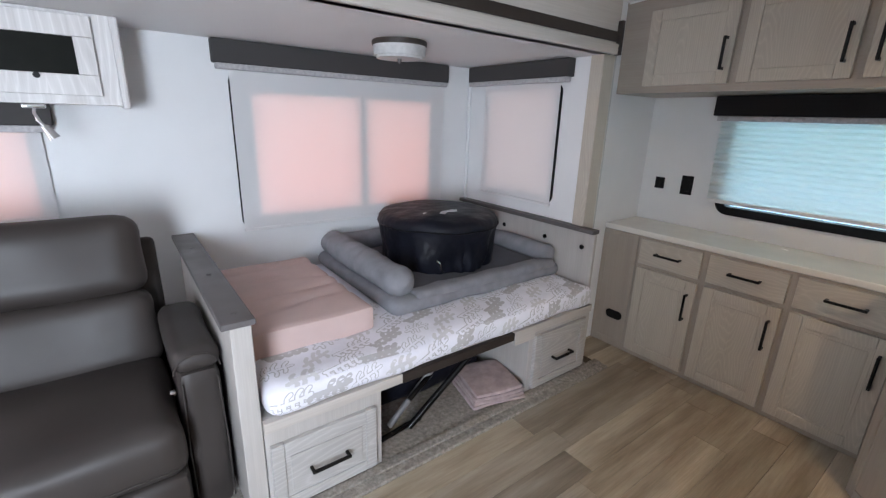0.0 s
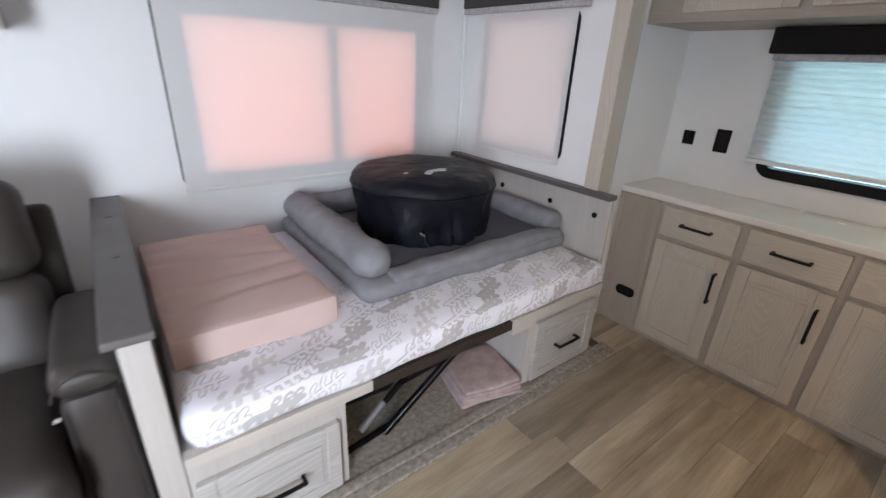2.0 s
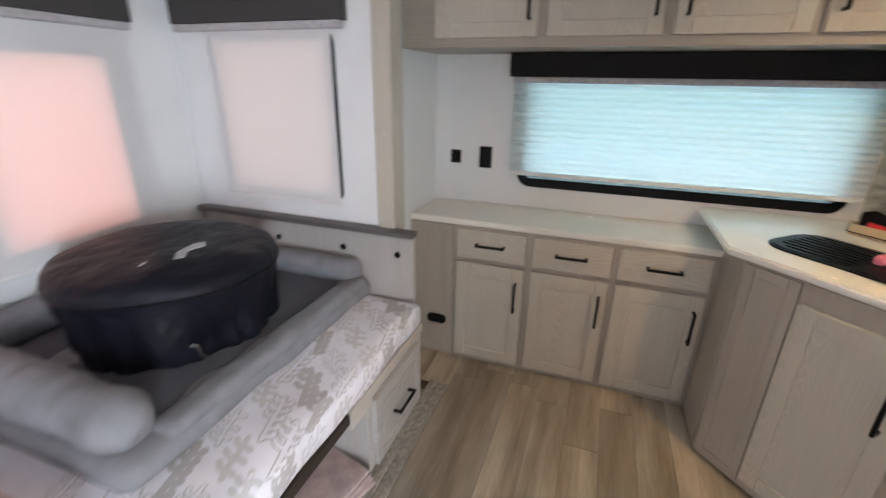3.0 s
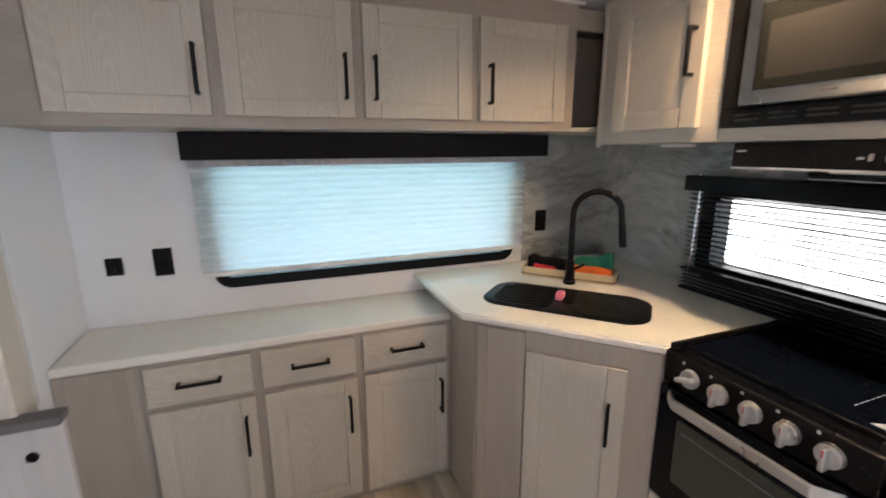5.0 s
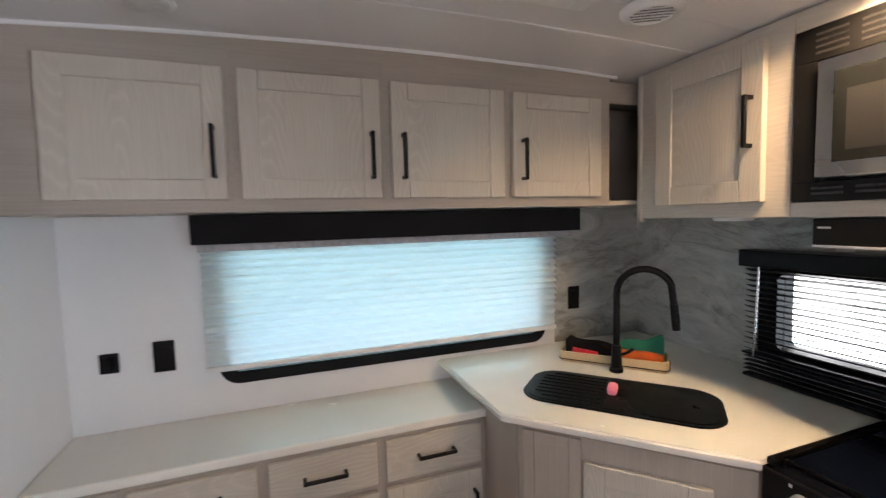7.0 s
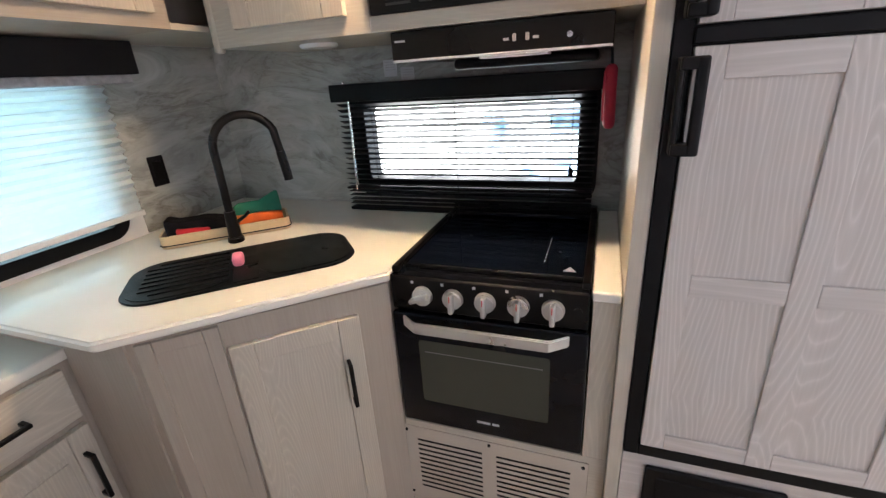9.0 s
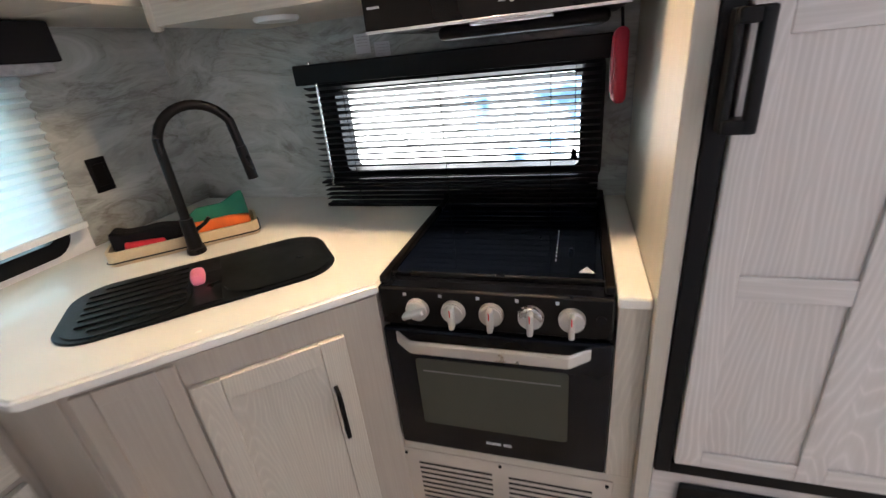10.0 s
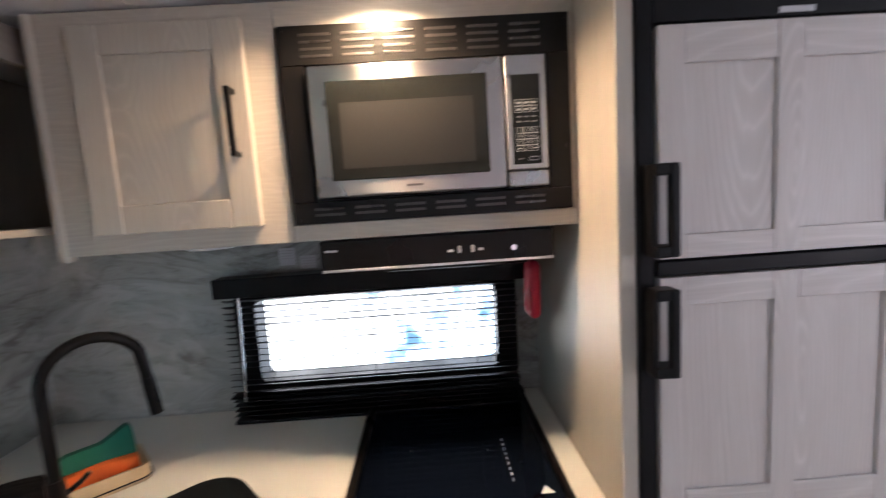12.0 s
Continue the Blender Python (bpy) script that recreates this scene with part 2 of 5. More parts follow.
    nt.links.new(add.outputs[0], n2.inputs["Vector"])
    vein = ramp(nt, calc(nt, "ABSOLUTE", calc(nt, "SUBTRACT", n2.outputs[0], 0.5)), [(0.0, (0.70, 0.67, 0.62)), (0.018, (0.88, 0.87, 0.85)), (0.06, (1, 1, 1))])
    where = ramp(nt, n1.outputs[0], [(0.40, (1, 1, 1)), (0.60, (0.05, 0.05, 0.05))])
    out = mixc(nt, "MULTIPLY", where.outputs[0], base.outputs[0], vein.outputs[0])
    nt.links.new(out, b.inputs["Base Color"])
    return m


M_MARBLE = marble_material()


def cotton(name, col, rough=0.9):
    """Woven cotton with soft rumples."""
    m, nt, b = material(name, col, rough)
    mp = coords(nt, (1, 1, 1), False)
    weave = node(nt, "ShaderNodeTexNoise", Scale=30.0, Detail=4.0)
    tone = node(nt, "ShaderNodeTexNoise", Scale=14.0, Detail=3.0)
    for n in (weave, tone):
        nt.links.new(mp.outputs[0], n.inputs["Vector"])
    r = ramp(nt, tone.outputs[0], [(0.3, [c * 0.94 for c in col]), (0.7, [min(1, c * 1.04) for c in col])])
    nt.links.new(r.outputs[0], b.inputs["Base Color"])
    bump(nt, b, weave.outputs[0], 0.35, 0.006)
    return m


M_SHEET = cotton("white_sheet", (0.80, 0.79, 0.85))
M_PRINT = cotton("grey_print_cotton", (0.50, 0.485, 0.495))
M_PRINT_LIGHT = cotton("pale_grey_print_cotton", (0.63, 0.615, 0.63))


def shade_material(name, col, through_col, share=0.55, relief=0.2):
    """Blind cloth: part of the light from behind comes through."""
    m, nt, b = material(name, col, 0.8)
    t = nt.nodes.new("ShaderNodeBsdfTranslucent")
    t.inputs[0].default_value = (*through_col, 1)
    w = node(nt, "ShaderNodeTexNoise", Scale=500.0, Detail=2.0)
    nt.links.new(coords(nt, (1, 1, 1), False).outputs[0], w.inputs["Vector"])
    bump(nt, b, w.outputs[0], relief, 0.001)
    mx = nt.nodes.new("ShaderNodeMixShader")
    mx.inputs[0].default_value = share
    nt.links.new(b.outputs[0], mx.inputs[1])
    nt.links.new(t.outputs[0], mx.inputs[2])
    nt.links.new(mx.outputs[0], nt.nodes["Material Output"].inputs[0])
    return m


M_ROLLER = shade_material("roller_shade_cloth", (0.84, 0.835, 0.84), (0.82, 0.77, 0.76), 0.27, 0.05)
M_PLEAT = shade_material("pleated_shade_cloth", (0.78, 0.79, 0.76), (0.76, 0.86, 0.90), 0.44, 0.0)


def glass_material(name, tint, gloss=0.05):
    """Thin clear pane: light passes straight through, with a little mirror gloss."""
    m, nt, b = material(name, tint, 0.02)
    nt.nodes.remove(b)
    clear, shine = nt.nodes.new("ShaderNodeBsdfTransparent"), nt.nodes.new("ShaderNodeBsdfGlossy")
    clear.inputs[0].default_value = (*tint, 1)
    shine.inputs["Roughness"].default_value = 0.03
    mx = nt.nodes.new("ShaderNodeMixShader")
    mx.inputs[0].default_value = gloss
    nt.links.new(clear.outputs[0], mx.inputs[1])
    nt.links.new(shine.outputs[0], mx.inputs[2])
    nt.links.new(mx.outputs[0], nt.nodes["Material Output"].inputs[0])
    return m


M_PANE = glass_material("window_glass", (0.95, 0.98, 0.97))


def glow(name, stops, strength, scale=1.0, upward=None, along=None):
    """A plain bright distance outside a window: soft blotches of colour, light graded by height."""
    m = bpy.data.materials.new(name)
    m.use_nodes = True
    nt = m.node_tree
    nt.nodes.remove(nt.nodes["Principled BSDF"])
    e = nt.nodes.new("ShaderNodeEmission")
    n = node(nt, "ShaderNodeTexNoise", Scale=scale, Detail=3.0)
    nt.links.new(coords(nt, (1, 1, 1), False).outputs[0], n.inputs["Vector"])
    fac = n.outputs[0]
    if along:
        where = nt.nodes.new("ShaderNodeSeparateXYZ")
        oc = nt.nodes.new("ShaderNodeTexCoord")
        nt.links.new(oc.outputs["Object"], where.inputs[0])
        shift = nt.nodes.new("ShaderNodeMapRange")
        for key, v in zip(("From Min", "From Max", "To Min", "To Max"), along):
            shift.inputs[key].default_value = v
        nt.links.new(where.outputs["X"], shift.inputs["Value"])
        fac = calc(nt, "ADD", fac, shift.outputs[0])
    r = ramp(nt, fac, stops)
    out = r.outputs[0]
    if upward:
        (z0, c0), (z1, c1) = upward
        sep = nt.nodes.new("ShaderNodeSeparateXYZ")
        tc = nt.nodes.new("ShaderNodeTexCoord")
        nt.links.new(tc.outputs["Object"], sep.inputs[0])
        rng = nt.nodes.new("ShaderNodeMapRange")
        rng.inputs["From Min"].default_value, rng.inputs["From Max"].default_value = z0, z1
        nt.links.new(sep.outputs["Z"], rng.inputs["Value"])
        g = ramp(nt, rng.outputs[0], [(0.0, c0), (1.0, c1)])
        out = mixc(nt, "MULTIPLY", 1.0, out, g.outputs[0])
    nt.links.new(out, e.inputs[0])
    e.inputs[1].default_value = strength
    nt.links.new(e.outputs[0], nt.nodes["Material Output"].inputs[0])
    return m


# window glow through the shades painted as emission, paler and brighter towards the top
M_PINKGLOW = glow("pink_shade_glow", [(0.3, (1.0, 0.38, 0.29)), (0.7, (1.0, 0.45, 0.36))], 2.6, upward=((0.80, (1.0, 0.72, 0.62)), (1.55, (1.0, 1.22, 1.30))))
M_CREAMGLOW = glow("pale_rose_glow", [(0.3, (1.0, 0.66, 0.58)), (0.7, (1.0, 0.70, 0.63))], 1.35)
M_TEALGLOW = glow("green_shade_glow", [(0.3, (0.56, 0.87, 0.98)), (0.7, (0.66, 0.95, 1.0))], 2.5, upward=((0.9, (0.92, 0.97, 1.20)), (1.6, (1.04, 1.06, 0.98))))
M_DAYGLOW = glow("bright_yard_glow", [(0.36, (0.05, 0.10, 0.18)), (0.42, (0.16, 0.27, 0.42)), (0.46, (0.50, 0.66, 0.85)), (0.50, (1, 1, 1))], 6.5, 3.2, along=(1.5, 2.5, -0.03, 0.12))
M_LAMPGLOW = glow("lamp_lens_lit", [(0.3, (1.0, 0.80, 0.55)), (0.7, (1.0, 0.84, 0.6))], 14.0)


def frost_material():
    m, nt, b = material("frosted_glass", (0.80, 0.80, 0.79), 0.55)
    b.inputs["Transmission Weight"].default_value = 0.35
    n = node(nt, "ShaderNodeTexNoise", Scale=40.0, Detail=3.0)
    nt.links.new(coords(nt, (1, 1, 1), False).outputs[0], n.inputs["Vector"])
    r = ramp(nt, n.outputs[0], [(0.3, (0.68, 0.68, 0.67)), (0.7, (0.84, 0.84, 0.83))])
    nt.links.new(r.outputs[0], b.inputs["Base Color"])
    return m


M_FROST = frost_material()
M_LID = shade_material("milky_lid", (0.70, 0.78, 0.75), (0.72, 0.88, 0.82), 0.6)
M_WHITEPANEL = wood("grey_limed_board", (0.50, 0.475, 0.45), (0.44, 0.41, 0.385), "z", rings=False)
M_BOARD_X = wood("grey_limed_board_along_x", (0.56, 0.52, 0.48), (0.48, 0.44, 0.40), "x", rings=False)
M_BRONZE = mottled("dark_bronze", (0.035, 0.027, 0.023), 0.45, vary=0.1, spec=0.4)
M_LIDGLASS = mottled("black_lid_glass", (0.003, 0.005, 0.011), 0.06, vary=0.2, scale=2.0, relief=0.0, spread=0.015, spec=0.35)
M_SCREEN = mottled("dark_mesh_screen", (0.026, 0.026, 0.0255), 0.22, vary=0.1, scale=2.0, relief=0.0, spread=0.0, spec=0.2)
M_LOUVRE = mottled("beige_enamel", (0.50, 0.445, 0.39), 0.45, vary=0.04)
M_TRIMBLACK = mottled("satin_black_steel", (0.006, 0.0055, 0.0055), 0.4, vary=0.1, spec=0.25)
M_KEY = mottled("keypad_print", (0.16, 0.16, 0.16), 0.5)
M_STRUT = mottled("grey_painted_tube", (0.16, 0.15, 0.15), 0.5, vary=0.1)
M_LIP = mottled("pressed_louvre_steel", (0.10, 0.095, 0.09), 0.32, metal=0.85, vary=0.1)


# ---- building helpers ----
def box(x0, y0, z0, x1, y1, z1, bevel=0.0, segs=2, bm=None):
    """A box from corner to corner, with rounded edges."""
    b = bmesh.new()
    bmesh.ops.create_cube(b, size=1)
    bmesh.ops.transform(b, matrix=Matrix.Translation(((x0 + x1) / 2, (y0 + y1) / 2, (z0 + z1) / 2)) @ Matrix.Diagonal((abs(x1 - x0), abs(y1 - y0), abs(z1 - z0), 1)), verts=b.verts)
    if bevel:
        bmesh.ops.bevel(b, geom=b.edges[:], offset=bevel, segments=segs, profile=0.5, affect="EDGES", clamp_overlap=True)
    return join(bm, b)


def join(bm, b):
    if bm is None:
        return b
    tmp = bpy.data.meshes.new("tmp")
    b.to_mesh(tmp)
    b.free()
    bm.from_mesh(tmp)
    bpy.data.meshes.remove(tmp)
    return bm


def cyl(p, q, r0, r1=None, n=20, bm=None, bevel=0.0):
    """A round bar from p to q."""
    p, q = Vector(p), Vector(q)
    b = bmesh.new()
    bmesh.ops.create_cone(b, cap_ends=True, segments=n, radius1=r0, radius2=r0 if r1 is None else r1, depth=(q - p).length)
    if bevel:
        bmesh.ops.bevel(b, geom=[e for e in b.edges if len(e.link_faces) == 2 and any(len(f.verts) > 4 for f in e.link_faces)], offset=bevel, segments=2, affect="EDGES")
    bmesh.ops.transform(b, matrix=Matrix.Translation((p + q) / 2) @ (q - p).to_track_quat("Z", "Y").to_matrix().to_4x4(), verts=b.verts)
    return join(bm, b)


def prism(points, z0, z1, bevel=0.0, bm=None, segs=2):
    """A flat shape with the given outline, from z0 to z1."""
    b = bmesh.new()
    f = b.faces.new([b.verts.new((x, y, z0)) for x, y in points])
    f.normal_update()
    if f.normal.z > 0:
        f.normal_flip()
    top = bmesh.ops.extrude_face_region(b, geom=[f])["geom"]
    bmesh.ops.translate(b, verts=[v for v in top if isinstance(v, bmesh.types.BMVert)], vec=(0, 0, z1 - z0))
    bmesh.ops.recalc_face_normals(b, faces=b.faces[:])
    if bevel:
        bmesh.ops.bevel(b, geom=[e for e in b.edges if abs((e.verts[0].co - e.verts[1].co).z) < 1e-6], offset=bevel, segments=segs, affect="EDGES", clamp_overlap=True)
    return join(bm, b)


def tube(points, r, n=12, bm=None):
    """A bent round bar along points."""
    b = bmesh.new()
    pts = [Vector(p) for p in points]
    rings, up = [], None
    for i, p in enumerate(pts):
        d = (pts[min(i + 1, len(pts) - 1)] - pts[max(i - 1, 0)]).normalized()
        if up is None:
            up = d.orthogonal().normalized()
        up = (up - d * up.dot(d)).normalized()
        s = d.cross(up)
        rings.append([b.verts.new(p + r * (math.cos(a) * up + math.sin(a) * s)) for a in (2 * math.pi * k / n for k in range(n))])
    for a, c in zip(rings, rings[1:]):
        for k in range(n):
            b.faces.new((a[k], a[(k + 1) % n], c[(k + 1) % n], c[k]))
    b.faces.new(rings[0][::-1])
    b.faces.new(rings[-1])
    bmesh.ops.recalc_face_normals(b, faces=b.faces[:])
    return join(bm, b)


def rounded(x0, y0, x1, y1, r, n=6):
    """The outline of a rectangle with round corners."""
    out = []
    for cx, cy, a0 in ((x1 - r, y1 - r, 0), (x0 + r, y1 - r, 90), (x0 + r, y0 + r, 180), (x1 - r, y0 + r, 270)):
        for k in range(n + 1):
            a = radians(a0 + 90 * k / n)
            out.append((cx + r * math.cos(a), cy + r * math.sin(a)))
    return out


def origin_of(ob):
    p = Vector((0, 0, 0))
    while ob is not None:
        p += ob.location
        ob = ob.parent
    return p


def thing(name, at, label, category, group="", kind=""):
    ob = new(name)
    ob.location = at
    ob.empty_display_size = 0.05
    return tagged(ob, label, category, group, kind)


def weigh_normals(me):
    """Shading normals weighted by face area: flats stay flat, only the rounded edges turn."""
    around = [[] for _ in me.vertices]
    for f in me.polygons:
        for v in f.vertices:
            around[v].append(f)
    out = [None] * len(me.loops)
    for f in me.polygons:
        for li in f.loop_indices:
            n = Vector((0, 0, 0))
            for g in around[me.loops[li].vertex_index]:
                if g.normal.dot(f.normal) > 0.62:
                    n += g.normal * g.area
            out[li] = tuple(n.normalized()) if n.length else tuple(f.normal)
    me.normals_split_custom_set(out)


def part(name, bm, mat, parent=None, label="", m=None, smooth=True, kind="", category=""):
    """Links a bmesh, given in world metres, as one mesh object, under a thing or a part."""
    if m is not None:
        bmesh.ops.transform(bm, matrix=m, verts=bm.verts)
    if parent is not None:
        bmesh.ops.translate(bm, verts=bm.verts, vec=-origin_of(parent))
    me = bpy.data.meshes.new(name)
    bm.to_mesh(me)
    bm.free()
    for f in me.polygons:
        f.use_smooth = smooth
    if smooth:
        me.set_sharp_from_angle(angle=radians(38))
    if smooth and len(me.vertices) < 400:
        weigh_normals(me)
    me.materials.append(mat)
    ob = new(name, me)
    ob.parent = parent
    return tagged(ob, label, category, "", kind)


def facing(x, y, z, yaw):
    """Local frame of a front: x to the viewer's right, y into the thing, z up."""
    return pose(x, y, z, 0, 0, yaw)


TO_X, TO_STOVE = -90, 180


def handle(parent, m, u, w, length, upright):
    """Square-ended black pull on two posts; u, w is its middle."""
    h = length / 2
    t, d = 0.006, 0.030
    if upright:
        b = box(u - t, -d - 0.008, w - h, u + t, -d + 0.004, w + h, 0.003)
        for s in (-1, 1):
            box(u - t * 0.9, -d, w + s * (h - 0.006) - 0.006, u + t * 0.9, 0, w + s * (h - 0.006) + 0.006, 0.002, bm=b)
    else:
        b = box(u - h, -d - 0.008, w - t, u + h, -d + 0.004, w + t, 0.003)
        for s in (-1, 1):
            box(u + s * (h - 0.006) - 0.006, -d, w - t * 0.9, u + s * (h - 0.006) + 0.006, 0, w + t * 0.9, 0.002, bm=b)
    return part("handle", b, M_BLACKMETAL, parent, "black bar pull", m)


def shaker(name, parent, m, u0, w0, u1, w1, mat, rail=0.055, thick=0.022, raised=False, front=0.0):
    """A framed door or drawer front: a sunken panel with stiles and rails of its own."""
    y1, y0 = front, front - thick
    g = 0.018
    b = box(u0 + rail - 0.006, y0 + thick * 0.32, w0 + rail - 0.006, u1 - rail + 0.006, y1 - 0.001, w1 - rail + 0.006)
    d = part(name, b, mat, parent, "", m)
    if raised:
        part("raised_field", box(u0 + rail + g, y0 + thick * 0.12, w0 + rail + g, u1 - rail - g, y0 + thick * 0.32, w1 - rail - g, 0.004), mat, d, "", m)
    for a, c in ((u0, u0 + rail), (u1 - rail, u1)):
        part("stile", box(a, y0, w0, c, y1, w1, 0.003), mat, d, "", m)
    for a, c in ((w0, w0 + rail), (w1 - rail, w1)):
        part("rail", box(u0 + rail + 0.0004, y0 + 0.0004, a, u1 - rail - 0.0004, y1, c, 0.003), mat, d, "", m)
    return d


def slab(name, parent, m, u0, w0, u1, w1, mat, thick=0.018, front=0.0):
    return part(name, box(u0, front - thick, w0, u1, front, w1, 0.004), mat, parent, "", m)


def holed(us, ws, holes, thick):
    """A wall panel of one connected mesh: a grid of cells, some of them left open."""
    b = bmesh.new()
    grid = [[[b.verts.new((u, y, w)) for w in ws] for u in us] for y in (0, thick)]
    open_cells = set(holes)
    nu, nw = len(us) - 1, len(ws) - 1
    solid = lambda i, k: 0 <= i < nu and 0 <= k < nw and (i, k) not in open_cells
    for i in range(nu):
        for k in range(nw):
            if not solid(i, k):
                continue
            c = [(i, k), (i + 1, k), (i + 1, k + 1), (i, k + 1)]
            b.faces.new([grid[0][p][q] for p, q in c])
            b.faces.new([grid[1][p][q] for p, q in reversed(c)])
            for (p, q), (di, dk) in zip(zip(c, c[1:] + c[:1]), ((0, -1), (1, 0), (0, 1), (-1, 0))):
                if not solid(i + di, k + dk):
                    b.faces.new([grid[0][p[0]][p[1]], grid[1][p[0]][p[1]], grid[1][q[0]][q[1]], grid[0][q[0]][q[1]]])
    bmesh.ops.delete(b, geom=[v for v in b.verts if not v.link_faces], context="VERTS")
    bmesh.ops.recalc_face_normals(b, faces=b.faces[:])
    return b


def wall_with_hole(name, m, length, z0, z1, thick, hole, mat, label):
    """A wall along local x, with one opening (u0, w0, u1, w1) right through it."""
    u0, w0, u1, w1 = hole
    b = holed((0, u0, u1, length), (z0, w0, w1, z1), [(1, 1)], thick)
    return part(name, b, mat, None, label, m, smooth=False, kind="structure", category="wall")


# ---- the plan ----
XR = 2.918           # rear wall
YS = -0.78           # stove wall
YW = 1.715           # side wall beside the slide-out
XF = -2.0            # front wall, behind the walk
SX, SY = 2.225, 2.72  # slide-out's end and back wall
SZ = 1.745           # slide-out's ceiling


def ceil_z(y):
    return 2.078 - 0.040 * ((y - 0.45) / 1.23) ** 2

# ---- structure ----
part("floor", box(XF, YS, -0.06, XR, YW + 0.05, -0.006), M_GROUT, None, "oak-look vinyl plank floor", smooth=False, kind="structure", category="floor")
# carpeted slide-out floor with a rolled front edge
b = box(XF, 1.50, -0.06, SX, SY, 0.004)
part("slide_floor", b, M_CARPET, None, "speckled beige carpet on the slide-out floor", smooth=False, kind="structure", category="floor")
b = box(XF, 1.405, -0.005, 2.30, 1.455, 0.012, 0.006)
box(XF, 1.455, -0.005, 2.30, 1.50, 0.016, 0.006, bm=b)
part("carpet_edge", b, M_CARPET, None, "carpeted lip along the slide-out floor", kind="structure", category="trim")

WZ0, WZ1 = 0.95, 1.50
wall_with_hole("wall_rear", facing(XR, YW + 0.05, 0, TO_X), YW + 0.05 - YS + 0.05, -0.06, 2.12, 0.05, (YW + 0.05 - 1.20, WZ0, YW + 0.05 + 0.17, WZ1), M_WALL, "white wallboard rear wall with a window")
b = holed((0, XR - 2.205, XR - 1.340, XR + 0.65, XR + 1.25, XR - XF), (-0.06, 0.45, 0.980, 1.308, 1.95, 2.12), [(1, 2), (3, 1), (3, 2), (3, 3)], 0.05)
part("wall_stove", b, M_MARBLE, None, "grey marble-look panelled wall behind the stove", facing(XR, YS, 0, TO_STOVE), smooth=False, kind="structure", category="wall")
part("wall_side", box(SX + 0.052, YW, -0.06, XR, YW + 0.05, 2.12), M_WALL, None, "white wallboard side wall", smooth=False, kind="structure", category="wall")
part("wall_front", box(XF - 0.05, YS - 0.05, -0.06, XF, SY + 0.05, 2.12), M_WALL, None, "plain white wall", smooth=False, kind="structure", category="wall")
# slide-out walls
b = holed((XF, -1.85, -1.25, -1.10, -0.17, 0.708, 1.888, SX + 0.05), (-0.06, 0.828, 0.93, 1.40, 1.522, SZ), [(1, 2), (1, 3), (3, 2), (5, 1), (5, 2), (5, 3)], 0.05)
part("wall_slide_back", b, M_WALL, None, "white wallboard back wall of the slide-out", pose(0, SY, 0), smooth=False, kind="structure", category="wall")
wall_with_hole("wall_slide_end", facing(SX, SY, 0, TO_X), SY - 1.722, -0.06, SZ, 0.05, (SY - 2.505, 0.935, SY - 1.908, 1.60), M_WALL, "white wallboard end wall of the slide-out")
part("slide_ceiling", box(XF, 1.62, SZ, SX + 0.05, SY + 0.05, SZ + 0.05), M_CEIL, None, "smooth grey-white slide-out ceiling", smooth=False, kind="structure", category="ceiling")

part("slide_corner_trim", box(SX - 0.022, SY - 0.022, 0.80, SX - 0.0005, SY - 0.0005, SZ - 0.001, 0.008, 3), M_WALL, None, "white corner bead of the slide-out", kind="structure", category="trim")

# arched main ceiling with battens
b = bmesh.new()
ys = [YS - 0.05 + (YW + 0.1 - YS) * k / 14 for k in range(15)]
VX, VY, VH = 1.857, 0.442, 0.165


def strip(x0, x1, ya, yb, lift=0.0, thick=0.05):
    n = 6
    rows = []
    for k in range(n + 1):
        y = ya + (yb - ya) * k / n
        z = ceil_z(y) + lift
        rows.append([b.verts.new(c) for c in ((x0, y, z), (x1, y, z), (x1, y, z + thick), (x0, y, z + thick))])
    for a, c in zip(rows, rows[1:]):
        for i in range(4):
            b.faces.new((a[i], a[(i + 1) % 4], c[(i + 1) % 4], c[i]))
    b.faces.new(rows[0][::-1])
    b.faces.new(rows[-1])


strip(XF, VX - VH, YS, YW)
strip(VX + VH, XR, YS, YW)
strip(VX - VH, VX + VH, YS, VY - VH)
strip(VX - VH, VX + VH, VY + VH, YW)
for x in (2.205, 0.99, -0.22, -1.43):
    strip(x - 0.011, x + 0.011, -0.31 if x > 1.2 else YS, 1.60, -0.004, 0.006)
bmesh.ops.recalc_face_normals(b, faces=b.faces[:])
part("ceiling", b, M_CEIL, None, "arched off-white ceiling with thin battens", smooth=False, kind="structure", category="ceiling")

# header over the slide-out opening with its dark seal strip
part("slide_header", box(XF, 1.60, SZ, 2.258, 1.665, 2.10, 0.003), M_BOARD_X, None, "limed wood header over the slide-out opening", kind="structure", category="trim")
part("slide_header_strip", box(XF, 1.590, 1.800, 2.243, 1.602, 1.848, 0.003), M_BRONZE, None, "dark strip along the slide-out header", kind="structure", category="trim")
part("slide_header_lip", box(XF, 1.580, SZ - 0.004, 2.239, 1.6, SZ + 0.045, 0.004), M_BOARD_X, None, "limed wood lip under the header strip", kind="structure", category="trim")
part("slide_header_bracket", box(2.240, 1.572, 1.738, 2.259, 1.602, 1.898, 0.003), M_BRONZE, None, "dark end bracket of the slide-out header", kind="structure", category="trim")
part("slide_jamb", box(2.206, 1.635, -0.05, 2.305, YW - 0.001, SZ + 0.01, 0.005), M_WOOD, None, "limed wood jamb of the slide-out opening", kind="structure", category="trim")

